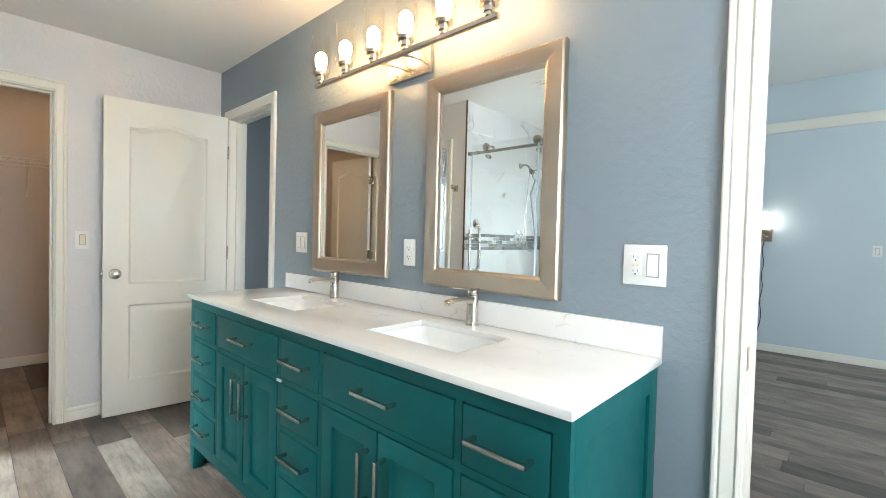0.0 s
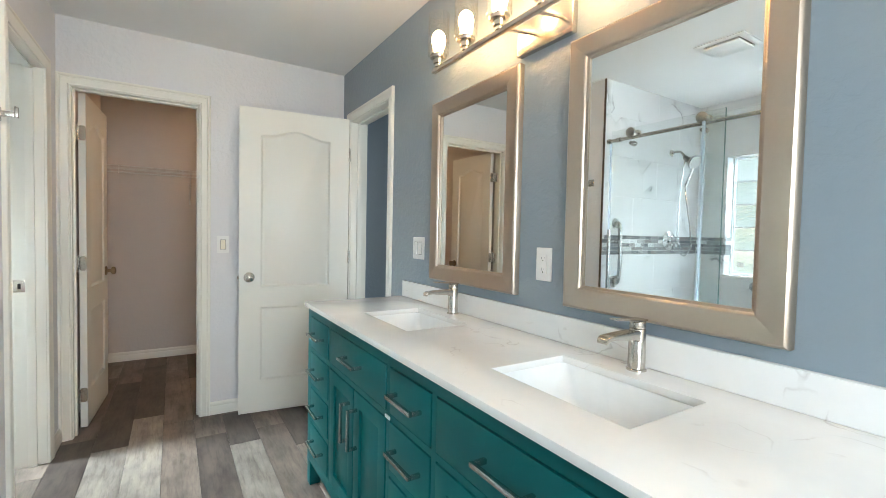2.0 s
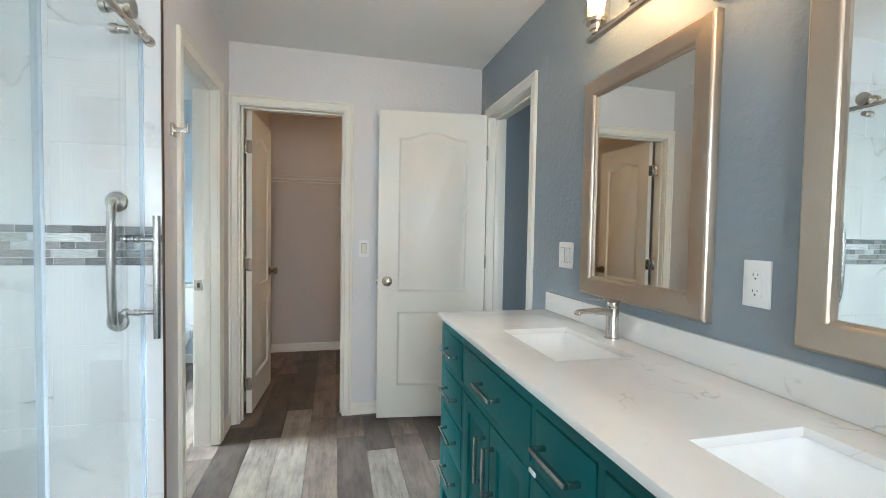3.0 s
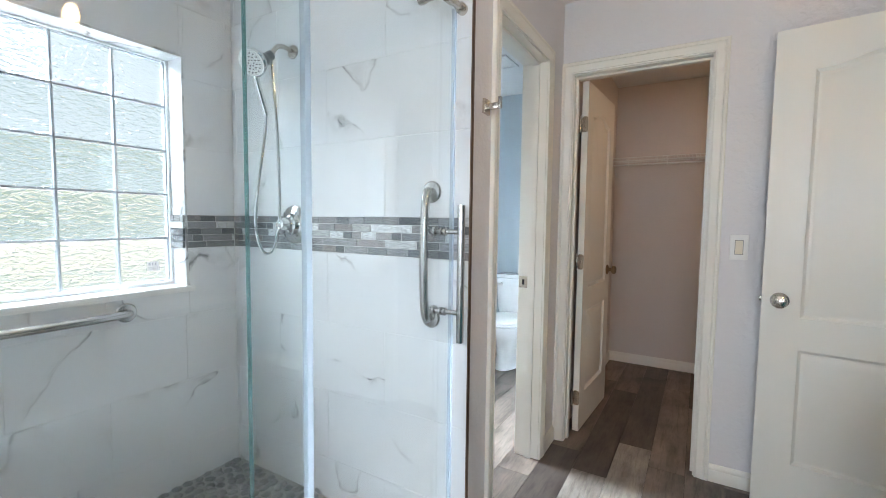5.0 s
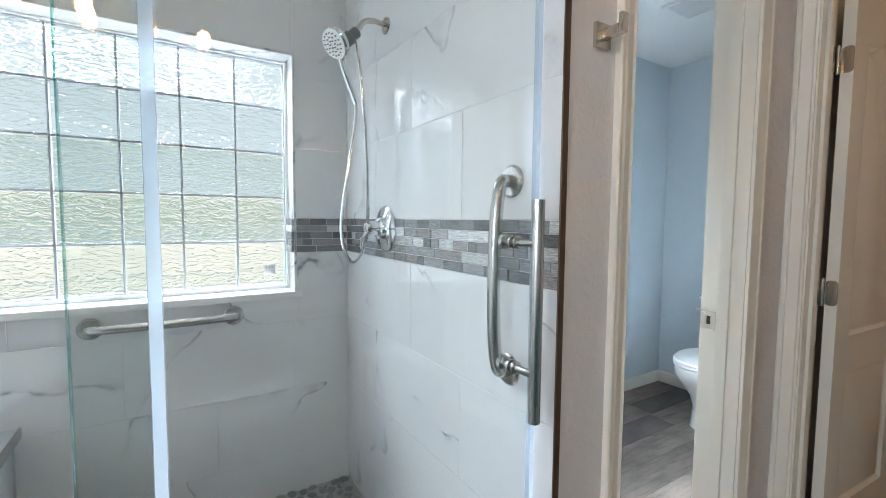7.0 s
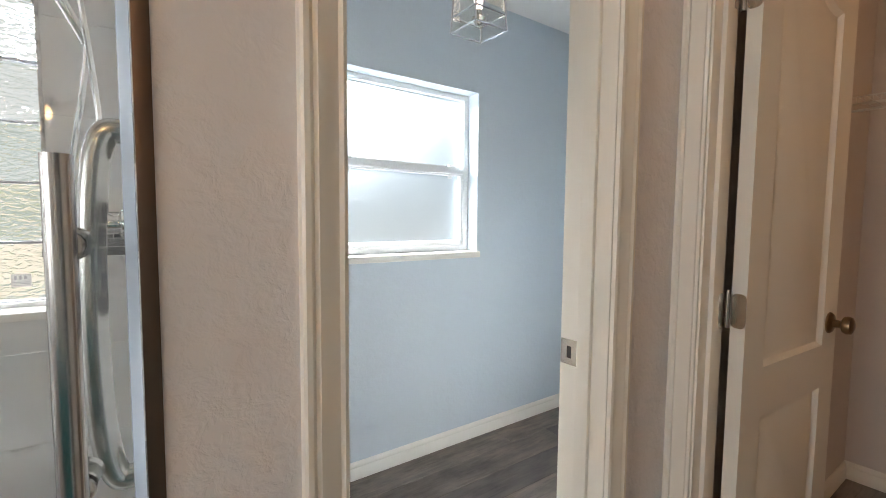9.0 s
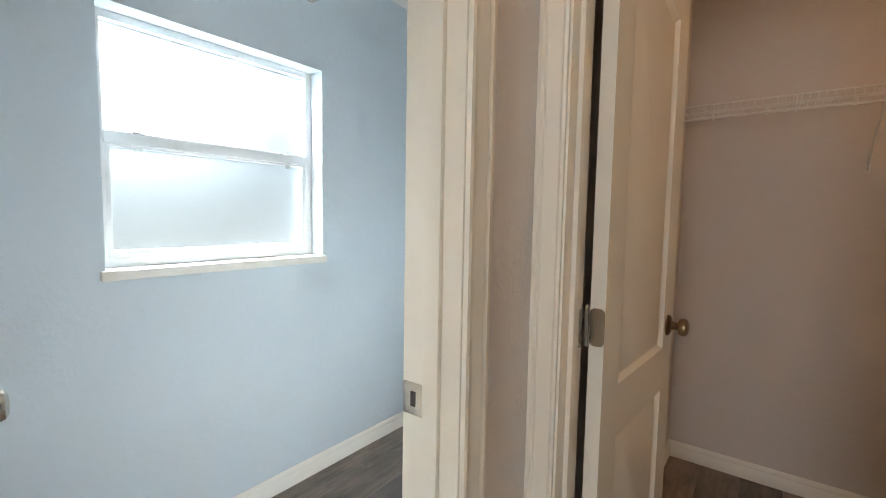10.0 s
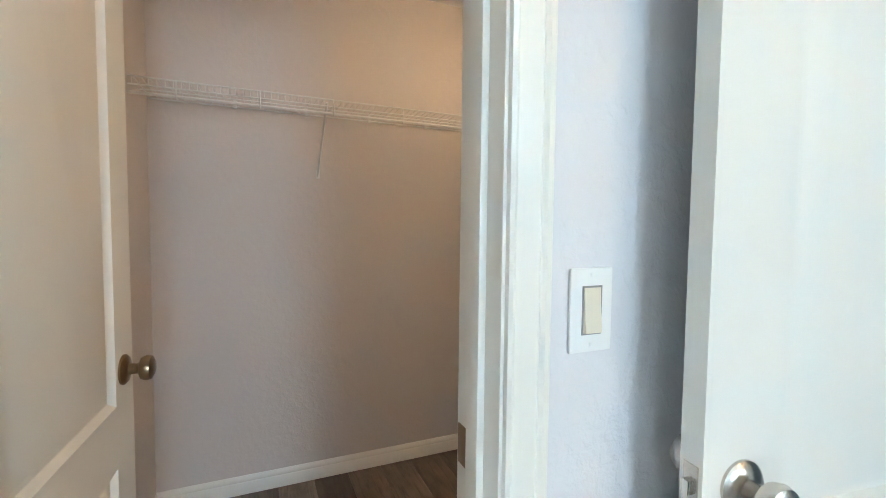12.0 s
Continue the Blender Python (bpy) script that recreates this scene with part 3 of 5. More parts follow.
bw = block_window()
made("sticker", [box((-2.112, SOUTH - 0.1085, 1.005), (-2.062, SOUTH - 0.1075, 1.048))], PLASTIC, bw)
made("sticker_print", [box((-2.10 + 0.012 * k, SOUTH - 0.1075, 1.030), (-2.094 + 0.012 * k, SOUTH - 0.1070, 1.042)) for k in range(3)] + [box((-2.108, SOUTH - 0.1075, z), (-2.068, SOUTH - 0.1070, z + 0.0015)) for z in (1.010, 1.015, 1.020)], plain("pale_sticker_ink", (0.5, 0.5, 0.52), 0.5), bw)
sash_window()
# unseen window, added so the east area lamp has an opening
setting(made("window_4", [panel(0, (EAST + 0.03, 0.0, 0.95), (EAST + 0.08, 1.0, 2.05), [(0.04, 0.99, 0.48, 2.01), (0.52, 0.99, 0.96, 2.01)])], VINYL, bevel=0.003), "assumed white bathroom window, out of view, added to let in daylight")
# bedroom window added out of view, only to admit the lamp's daylight
bwin = setting(made("window_3", [panel(0, (3.04, 3.0, 0.85), (3.09, 4.8, 2.15), [(3.06, 0.91, 3.87, 2.09), (3.93, 0.91, 4.74, 2.09)])], VINYL, bevel=0.003), "assumed white bedroom window, out of view, added to let in daylight")

# ---- shower ----
TH, TW, PROUD, GAP = 0.302, 0.610, 0.010, 0.0018
BAND0, BAND1 = 1.108, 1.258
ROWS_Z = [(-0.02, 0.204), (0.204, 0.506), (0.506, 0.808), (0.808, BAND0), (BAND1, 1.560), (1.560, 1.862), (1.862, 2.164), (2.164, CEILING)]
tile_meshes = {}


def tile(parent, axis, face, out, u0, u1, z0, z1, mat=MARBLE, thick=PROUD, name="tile", lift=0.0):
    """One wall tile with eased edges, its own object, from (u0, z0) to (u1, z1) on a wall."""
    w, h = round(u1 - u0 - GAP, 4), round(z1 - z0 - GAP, 4)
    if w < 0.004 or h < 0.004:
        return
    key = (w, h, axis, thick, mat.name)
    if key not in tile_meshes:
        e = 0.0012
        lo, hi = [0, 0, -h / 2], [0, 0, h / 2]
        lo[axis], hi[axis], lo[1 - axis], hi[1 - axis] = -thick / 2, thick / 2, -w / 2, w / 2
        ob = made(name, [box(lo, hi)], mat, bevel=e, segments=1)
        tile_meshes[key] = ob.data
    else:
        ob = new(name, tile_meshes[key])
    ob.parent = parent
    p = [0, 0, (z0 + z1) / 2]
    p[axis], p[1 - axis] = face + out * (thick / 2 + lift), (u0 + u1) / 2
    ob.location = p
    return ob


def tiled(parent, axis, face, out, u0, u1, first, holes=()):
    """Courses of tiles in half bond, cut round the holes (u0, z0, u1, z1)."""
    for k, (z0, z1) in enumerate(ROWS_Z):
        start = first + (TW / 2 if k % 2 else 0.0)
        cuts = {u0, u1}
        u = start - TW * 12
        while u < u1:
            if u > u0:
                cuts.add(round(u, 4))
            u += TW
        for h in holes:
            if h[1] < z1 and h[3] > z0:
                cuts |= {h[0], h[2]}
        cuts = sorted(cuts)
        for a, b in zip(cuts, cuts[1:]):
            spans = [(z0, z1)]
            for h in holes:
                if h[0] < (a + b) / 2 < h[2]:
                    spans = [s for q in spans for s in ((q[0], min(q[1], h[1])), (max(q[0], h[3]), q[1])) if s[1] - s[0] > 0.006]
            for s in spans:
                tile(parent, axis, face, out, a, b, *s)


def mosaic(parent, axis, face, out, u0, u1):
    """Five courses of glass sticks of mixed length."""
    rng = random.Random(int(100 * (u0 + 10)))
    rows = 5
    h = (BAND1 - BAND0) / rows
    for k in range(rows):
        u = u0 - rng.uniform(0, 0.08)
        while u < u1:
            w = rng.choice((0.048, 0.075, 0.098, 0.098, 0.146))
            a, b = max(u, u0), min(u + w, u1)
            if b - a > 0.012:
                tile(parent, axis, face, out, a, b, BAND0 + k * h, BAND0 + (k + 1) * h, MOSAIC, 0.0098, "mosaic_strip", rng.choice((0.0, 0.001, 0.002)))
            u += w


sw = setting(made("shower_wall_west", [box((PLUMB - 0.012, SOUTH, -0.05), (PLUMB - 0.0012, PASS, CEILING))], GROUT, smooth=False), "white marble-look tiled shower wall with a glass mosaic band")
ss = setting(made("shower_wall_south", [panel(1, (PLUMB - 0.0011, SOUTH, -0.05), (EAST_SHOWER, SOUTH + 0.0108, CEILING), [WIN])], GROUT, smooth=False), "white marble-look tiled shower wall round the window")
se = setting(made("shower_wall_east", [box((EAST_SHOWER + 0.0012, SOUTH, -0.05), (EAST_SHOWER + 0.012, PASS, CEILING))], GROUT, smooth=False), "white marble-look tiled shower wall")
reveal = setting(made("window_reveal", [box((WIN[0], SOUTH - 0.094, WIN[1]), (WIN[0] + 0.010, SOUTH + 0.012, WIN[3])), box((WIN[2] - 0.010, SOUTH - 0.094, WIN[1]), (WIN[2], SOUTH + 0.012, WIN[3])), box((WIN[0] + 0.010, SOUTH - 0.094, WIN[3] - 0.010), (WIN[2] - 0.010, SOUTH + 0.012, WIN[3]))], MARBLE, bevel=0.001), "marble-look tiled window reveal")
made("sill", [box((WIN[0] - 0.02, SOUTH - 0.094, WIN[1] - 0.022), (WIN[2] + 0.02, SOUTH + 0.030, WIN[1] + 0.004))], QUARTZ, reveal, bevel=0.003)
setting(made("tile_edge_trim", [box((PLUMB - 0.013, PASS - 0.001, 0), (PLUMB + 0.003, PASS + 0.004, CEILING))], BRONZE, bevel=0.001), "thin bronze metal tile edge trim")
shower_floor = setting(made("shower_floor", [box((PLUMB - 0.005, SOUTH, -0.08), (EAST_SHOWER, -0.42, 0.022))], DARKGROUT, smooth=False), "grey pebble shower floor")
setting(made("shower_curb", [box((PLUMB + 0.001, -0.42, -0.02), (EAST_SHOWER + 0.009, -0.250, 0.085))], QUARTZ, bevel=0.004), "white stone shower curb")
bench = thing("shower_bench", (0, 0, 0), "white marble-look tiled bench with a metal edge trim in the shower", "bench")
made("seat", [box((-1.262, SOUTH + 0.0125, 0.515), (EAST_SHOWER - 0.002, -0.45, 0.545))], MARBLE, bench, bevel=0.002)
made("front", [box((-1.245, SOUTH + 0.0125, -0.022), (EAST_SHOWER - 0.002, -0.46, 0.514))], MARBLE, bench, bevel=0.002)
made("edge_trim", [box((-1.268, SOUTH + 0.0125, 0.512), (-1.2625, -0.45, 0.549))], STEEL, bench)

# pebbles of the shower floor
rng = random.Random(5)
peb = []
for i in range(26):
    for k in range(24):
        x, y = PLUMB + 0.03 + 0.048 * (i + 0.5 * (k % 2)) + rng.uniform(-0.007, 0.007), SOUTH + 0.03 + 0.046 * k + rng.uniform(-0.007, 0.007)
        if x > -1.26 or y > -0.44:
            continue
        a, r1, r2 = rng.uniform(0, 3.14), rng.uniform(0.019, 0.027), rng.uniform(0.015, 0.021)
        loops = []
        for f, z in ((1.0, 0.0), (0.97, 0.006), (0.74, 0.010), (0.3, 0.0115)):
            loops.append([(x + f * (r1 * math.cos(q) * math.cos(a) - r2 * math.sin(q) * math.sin(a)), y + f * (r1 * math.cos(q) * math.sin(a) + r2 * math.sin(q) * math.cos(a)), 0.020 + z) for q in [2 * math.pi * j / 9 for j in range(9)]])
        peb.append(loft(loops))
tagged(made("pebbles", peb, PEBBLE, shower_floor), "flat grey river pebbles set in grout", kind="stuff")


def glass_pane(name, parent, lo, hi, edge_x):
    """A glass sheet with one polished green edge that shows."""
    p = made(name, [box(lo, hi)], GLASS, parent, smooth=False)
    p.visible_shadow = False
    if edge_x is None:
        return
    e = made("glass_edge", [box((edge_x - 0.0010, lo[1] - 0.0002, lo[2]), (edge_x + 0.0010, hi[1] + 0.0002, hi[2]))], EDGE, parent, smooth=False)
    e.visible_shadow = False


door_y, fixed_y = -0.325, -0.268
enclosure = thing("shower_enclosure", (0, 0, 0), "frameless clear glass shower enclosure with sliding door on metal rail", "shower door")
glass_pane("fixed_pane", enclosure, (-1.694, fixed_y - 0.005, 0.088), (EAST_SHOWER - 0.003, fixed_y + 0.005, 1.99), None)
made("seal", [box((-1.705, fixed_y - 0.008, 0.088), (-1.689, fixed_y + 0.008, 1.96))], SEAL, enclosure, bevel=0.003).visible_shadow = False
glass_pane("sliding_door", enclosure, (-2.393, door_y - 0.005, 0.098), (-1.6045, door_y + 0.005, 2.03), -1.602)
made("wall_seal", [box((-2.404, door_y - 0.007, 0.098), (-2.392, door_y + 0.007, 1.96))], SEAL, enclosure, bevel=0.002).visible_shadow = False
made("rail", [rod((PLUMB + 0.008, -0.297, 1.955), (EAST_SHOWER - 0.001, -0.297, 1.955), 0.0125)], NICKEL, enclosure)
made("rail_end", [lathe((PLUMB + 0.0005, -0.297, 1.955), (1, 0, 0), [(0.019, 0), (0.019, 0.02), (0.014, 0.03)])], NICKEL, enclosure)
made("rail_stop", [lathe((-2.33, -0.297, 1.955), (1, 0, 0), [(0.0175, 0), (0.0175, 0.03)])], NICKEL, enclosure)
for x in (-2.21, -1.72):
    made("roller", [lathe((x, -0.283, 1.99), (0, -1, 0), [(0.012, -0.012), (0.033, -0.010), (0.033, 0.006), (0.020, 0.010), (0.020, 0.066), (0.026, 0.068), (0.026, 0.086), (0.008, 0.09)]), lathe((x, -0.287, 1.915), (0, -1, 0), [(0.013, 0), (0.013, 0.03), (0.017, 0.034), (0.017, 0.054)])], NICKEL, enclosure)
PX, PY, PZ = -2.344, -0.258, (0.937, 1.21)
made("pull", [rod((PX, PY, 0.838), (PX, PY, 1.299), 0.0128), *[rod((PX, PY, z), (PX, door_y - 0.005, z), 0.0085) for z in PZ],
              *[lathe((PX, door_y - 0.005, z), (0, -1, 0), [(0.014, 0), (0.014, 0.006), (0.009, 0.008), (0.009, 0.02), (0.017, 0.024), (0.019, 0.032), (0.012, 0.042)]) for z in PZ],
              *[lathe((PX, door_y + 0.005, z), (0, 1, 0), [(0.014, 0), (0.014, 0.006), (0.009, 0.009)]) for z in PZ]], STEEL, enclosure)



def grab_bar(label, a, b, out, place):
    """A stainless grab bar between the wall points a and b."""
    g = thing("grab_bar", place, label, "grab bar")
    a, b, o = Vector(a), Vector(b), Vector(out)
    made("bar", [tube([a, a + o * 0.052, b + o * 0.052, b], 0.0158, 14, 4)], STEEL, g)
    for p in (a, b):
        made("flange", [lathe(p, o, [(0.039, 0), (0.039, 0.004), (0.034, 0.009), (0.018, 0.011)])], STEEL, g)
    return g


grab_bar("brushed stainless grab bar on the tiled wall under the window", (0, 0, 0), (-0.462, 0, 0), (0, 1, 0), (-1.460, SOUTH + 0.0125, 0.858))
grab_bar("brushed stainless vertical grab bar on the tiled shower wall", (0, 0, 0), (0, 0, 0.455), (1, 0, 0), (PLUMB + 0.0005, -0.412, 0.894))

valve = thing("shower_valve", (PLUMB + 0.0005, -1.130, 1.222), "round polished chrome shower valve with a lever handle", "shower valve")
made("plate", [lathe((0, 0, 0), (1, 0, 0), [(0.085, 0), (0.085, 0.004), (0.078, 0.011), (0.052, 0.015), (0.045, 0.020), (0.040, 0.034), (0.030, 0.040)], 36)], CHROME, valve)
made("handle", [lathe((0.034, 0, 0), (1, 0, 0), [(0.026, 0), (0.028, 0.03), (0.022, 0.05), (0.008, 0.054)]), loft([ring((0.07, 0.0, 0.0), (0, -0.2, -1), 0.014, 12, 0.010), ring((0.092, -0.004, -0.035), (0, -0.2, -1), 0.013, 12, 0.008), ring((0.096, -0.01, -0.075), (0, -0.2, -1), 0.008, 12, 0.006)])], CHROME, valve)

shower = thing("hand_shower", (PLUMB + 0.0005, -1.130, 1.967), "chrome hand shower with a hose on a curved wall arm", "shower head")
made("arm", [lathe((0, 0, 0), (1, 0, 0), [(0.030, 0), (0.028, 0.006), (0.012, 0.012)]), tube([(0, 0, 0), (0.055, 0.0, 0.008), (0.095, 0.004, -0.01), (0.120, 0.008, -0.055)], 0.0095)], NICKEL, shower)
made("holder", [lathe((0.112, 0.008, -0.045), (0.62, -0.30, -0.62), [(0.013, 0), (0.020, 0.006), (0.020, 0.03), (0.025, 0.034), (0.024, 0.070), (0.016, 0.078)])], SLATE, shower)
head_c, head_axis = Vector((0.172, -0.024, -0.086)), Vector((0.78, 0.26, -0.56)).normalized()
made("head", [lathe(head_c, head_axis, [(0.014, -0.016), (0.040, -0.006), (0.056, 0.008), (0.058, 0.022), (0.052, 0.027)], 32)], CHROME, shower)
made("spray_face", [lathe(head_c + head_axis * 0.0272, head_axis, [(0.051, 0), (0.049, 0.003), (0.031, 0.003), (0.029, 0.001)], 32)], PLASTIC, shower)
face_c = head_c + head_axis * 0.030
side = head_axis.orthogonal().normalized()
other = head_axis.cross(side)
tagged(made("nozzles", [rod(face_c + side * r * math.cos(6.2832 * k / n) + other * r * math.sin(6.2832 * k / n), face_c + side * r * math.cos(6.2832 * k / n) + other * r * math.sin(6.2832 * k / n) + head_axis * 0.004, 0.0026, 6) for r, n in ((0.012, 6), (0.024, 10), (0.038, 16)) for k in range(n)], SLOT, shower), kind="stuff")
made("handle", [tube([(0.168, -0.030, -0.120), (0.150, -0.040, -0.17), (0.118, -0.053, -0.23), (0.094, -0.061, -0.28)], 0.0125)], CHROME, shower)
made("hose", [tube([(0.094, -0.061, -0.275), (0.098, -0.062, -0.36), (0.135, -0.066, -0.58), (0.160, -0.064, -0.76), (0.135, -0.045, -0.875), (0.090, -0.030, -0.865), (0.064, -0.018, -0.74), (0.072, -0.010, -0.45), (0.098, 0.000, -0.20), (0.115, 0.004, -0.075)], 0.0068, 8, 3)], CHROME, shower)

hook = thing("robe_hook", (-2.515, PASS + 0.0005, 1.654), "square brushed nickel robe hook on the wall", "hook")
made("plate", [box((-0.024, 0, -0.026), (0.024, 0.010, 0.026))], NICKEL, hook, bevel=0.002)
made("peg", [box((-0.010, 0.010, -0.010), (0.010, 0.052, 0.010)), box((-0.010, 0.052, -0.010), (0.010, 0.062, 0.030))], NICKEL, hook, bevel=0.002)

# ---- doors ----


def door_leaf(parent, w, h, t=0.035):
    """A moulded two-panel door with an eyebrow arch; x from 0 to w, faces at y = 0 and y = t."""
    mx = 0.132 if w > 0.64 else 0.108
    z_low, z_mid0, z_mid1, z_top = 0.215, 0.712, 0.848, h - 0.175

    def outline(z0, z1, inset, rise):
        n = 18
        pts = [(mx + inset, z0 + inset), (w - mx - inset, z0 + inset)]
        for k in range(n + 1):
            s = k / n
            x = (w - mx - inset) + (2 * inset + 2 * mx - w) * s
            e = min(1.0, max(0.0, (0.5 - abs(s - 0.5)) / 0.5))
            e = 0.0 if e < 0.12 else (e - 0.12) / 0.88
            pts.append((x, z1 - inset + rise * (3 * e * e - 2 * e ** 3)))
        return pts

    bm = bmesh.new()
    steps = ((0.0, 0.0), (0.004, 0.006), (0.012, 0.0125), (0.020, 0.0125), (0.026, 0.010), (0.052, 0.002))
    for y, s in ((0.0, 1), (t, -1)):
        edges = []
        frame_pts = [bm.verts.new((x, y, z)) for x, z in ((0, 0), (w, 0), (w, h), (0, h))]
        edges += [bm.edges.new((frame_pts[k], frame_pts[(k + 1) % 4])) for k in range(4)]
        for z0, z1, rise in ((z_low, z_mid0, 0.0), (z_mid1, z_top, 0.045)):
            last = None
            for inset, depth in steps:
                loop = [bm.verts.new((x, y + s * depth, z)) for x, z in outline(z0, z1, inset, rise)]
                n = len(loop)
                if last is None:
                    edges += [bm.edges.new((loop[k], loop[(k + 1) % n])) for k in range(n)]
                else:
                    for k in range(n):
                        bm.faces.new((last[k], last[(k + 1) % n], loop[(k + 1) % n], loop[k]))
                last = loop
            bm.faces.new(last)
        bmesh.ops.triangle_fill(bm, use_beauty=True, use_dissolve=False, edges=edges)
    bm.verts.ensure_lookup_table()
    v = {(round(q.co.x, 4), round(q.co.y, 4), round(q.co.z, 4)): q for q in bm.verts}
    for a, b in (((0, 0), (w, 0)), ((w, 0), (w, h)), ((w, h), (0, h)), ((0, h), (0, 0))):
        bm.faces.new([v[(round(p[0], 4), round(y, 4), round(p[1], 4))] for p, y in ((a, 0.0), (b, 0.0), (b, t), (a, t))])
    bmesh.ops.recalc_face_normals(bm, faces=bm.faces)
    me = bpy.data.meshes.new("leaf")
    bm.to_mesh(me)
    bm.free()
    me.materials.append(DOORPAINT)
    me.shade_smooth()
    me.set_sharp_from_angle(angle=radians(32))
    ob = new("leaf", me)
    ob.parent = parent
    return ob


KNOB = [(0.0335, 0), (0.0335, 0.004), (0.028, 0.009), (0.013, 0.012), (0.0115, 0.026), (0.014, 0.030), (0.025, 0.036), (0.0285, 0.046), (0.026, 0.055), (0.016, 0.060), (0.004, 0.061)]


def knobs(parent, x, z, mat, t=0.035):
    for y, s in ((0.0, -1), (t, 1)):
        made("knob", [lathe((x, y, z), (0, s, 0), KNOB, 28)], mat, parent)


def hinge(parent, x, y, z, mat, leaf_y):
    """Barrel with two rounded leaves; leaf_y: way of the door leaf's thickness."""
    made("hinge", [rod((x, y, z - 0.045), (x, y, z + 0.045), 0.0062, 10), rod((x, y, z + 0.045), (x, y, z + 0.051), 0.004, 8), turned(loft([round_rect(0, 0, 0.017, 0.044, 0.014, q) for q in (-0.0012, 0.0012)]), pose(x + 0.002, y + leaf_y * 0.017, z, 90, 0, 90))], mat, parent)


# hall door: hung on the north doorway, swung back beside the west wall
hall_w = 0.715
hall_door = thing("door_1", (-3.333, NORTH - 0.022, 0.010), "white moulded two-panel door with a nickel knob, standing open", "door", turn=-97.0)
door_leaf(hall_door, hall_w, 2.036)
knobs(hall_door, hall_w - 0.062, 0.915, NICKEL)
made("latch_plate", [box((hall_w - 0.0005, 0.006, 0.885), (hall_w + 0.0012, 0.029, 0.943)), box((hall_w + 0.001, 0.012, 0.905), (hall_w + 0.010, 0.023, 0.923))], NICKEL, hall_door, bevel=0.001)
for z in (0.27, 1.05, 1.78):
    hinge(hall_door, -0.004, 0.037, z, NICKEL, -1)

closet_w = 0.615
closet_door = thing("door_2", (WEST - T - 0.018, CDOOR[0] + 0.016 + 0.046, 0.010), "white moulded two-panel door with an aged brass knob, open into the closet", "door", turn=176.5)
door_leaf(closet_door, closet_w, 2.028)
knobs(closet_door, closet_w - 0.062, 0.915, BRASS)
made("edge_pin", [lathe((closet_w - 0.0003, 0.018, 0.785), (1, 0, 0), [(0.004, 0), (0.004, 0.008), (0.002, 0.010)], 12)], CHROME, closet_door)
for z in (0.20, 1.006, 1.79):
    made("hinge", [rod((-0.008, 0.040, z - 0.045), (-0.008, 0.040, z + 0.045), 0.0065, 10), rod((-0.008, 0.040, z + 0.045), (-0.008, 0.040, z + 0.051), 0.004, 8), turned(loft([round_rect(0, 0, 0.017, 0.044, 0.012, q) for q in (-0.0012, 0.0012)]), pose(-0.0015, 0.017, z, 90, 0, 90))], NICKEL, closet_door)

toilet_w = 0.585
toilet_door = thing("door_3", (TDOOR[1] - 0.038, PASS - T - 0.004, 0.010), "white moulded two-panel door with a nickel knob, open into the toilet room", "door", turn=-96.4)
door_leaf(toilet_door, toilet_w, 2.028)
knobs(toilet_door, toilet_w - 0.062, 0.915, NICKEL)

for z in (0.20, 0.975, 1.79):
    made("hinge", [rod((-0.008, 0.040, z - 0.045), (-0.008, 0.040, z + 0.045), 0.0065, 10), turned(loft([round_rect(0, 0, 0.017, 0.045, 0.012, q) for q in (-0.0012, 0.0012)]), pose(-0.0015, 0.017, z, 90, 0, 90))], NICKEL, toilet_door)

# hinge leaves and strike plates let into the jambs


def plate(name, label, lo, hi, mat, hole=None):
    ob = setting(made(name, [box(lo, hi)], mat, bevel=0.002), label)
    if hole:
        made("slot", [box(*hole)], SLOT, ob)
    return ob


x = TDOOR[0] + 0.016
plate("strike_plate_toilet", "nickel strike plate on the door jamb", (x - 0.001, -0.384, 0.902), (x + 0.0018, -0.338, 0.962), NICKEL, ((x + 0.0015, -0.366, 0.918), (x + 0.0022, -0.354, 0.946)))
y = CDOOR[1] - 0.016
plate("strike_plate_closet", "dark strike plate on the closet jamb", (WEST - T + 0.004, y - 0.0018, 0.895), (WEST - T + 0.040, y + 0.001, 0.955), BRASS)
for z in (0.21, 1.016, 1.80):
    plate("hinge_plate_closet", "nickel hinge leaf on the closet jamb", (WEST - T + 0.001, CDOOR[0] + 0.015, z - 0.045), (WEST - T + 0.034, CDOOR[0] + 0.0175, z + 0.045), NICKEL)
x = TDOOR[1] - 0.016
for z in (0.21, 0.985, 1.80):
    plate("hinge_plate_toilet", "nickel hinge leaf on the door jamb", (x - 0.0018, -0.384, z - 0.045), (x + 0.001, -0.350, z + 0.045), NICKEL)
plate("strike_plate_bedroom", "dark strike plate on the bedroom door jamb", (BDOOR[0] + 0.015, NORTH + 0.004, 0.895), (BDOOR[0] + 0.0178, NORTH + 0.034, 0.955), FRAME_METAL)

# ---- vanity ----
VX0, VX1, VF, VTOP = -2.408, -0.332, 0.864, 0.872
vanity = thing("vanity", (0, 0, 0), "long teal painted double vanity cabinet with bar pulls", "vanity")
COLS = [(-2.352, -2.078, "d"), (-2.054, -1.484, "p"), (-1.460, -1.207, "d"), (-1.184, -0.622, "p"), (-0.600, -0.370, "d")]
DZ = [(0.684, 0.832), (0.510, 0.664), (0.341, 0.490), (0.172, 0.321)]
face_holes = []
for a, b, k in COLS:
    if k == "d":
        face_holes += [(a, z0, b, z1) for z0, z1 in DZ]
    else:
        face_holes += [(a, 0.684, b, 0.832), (a, 0.172, b, 0.664)]
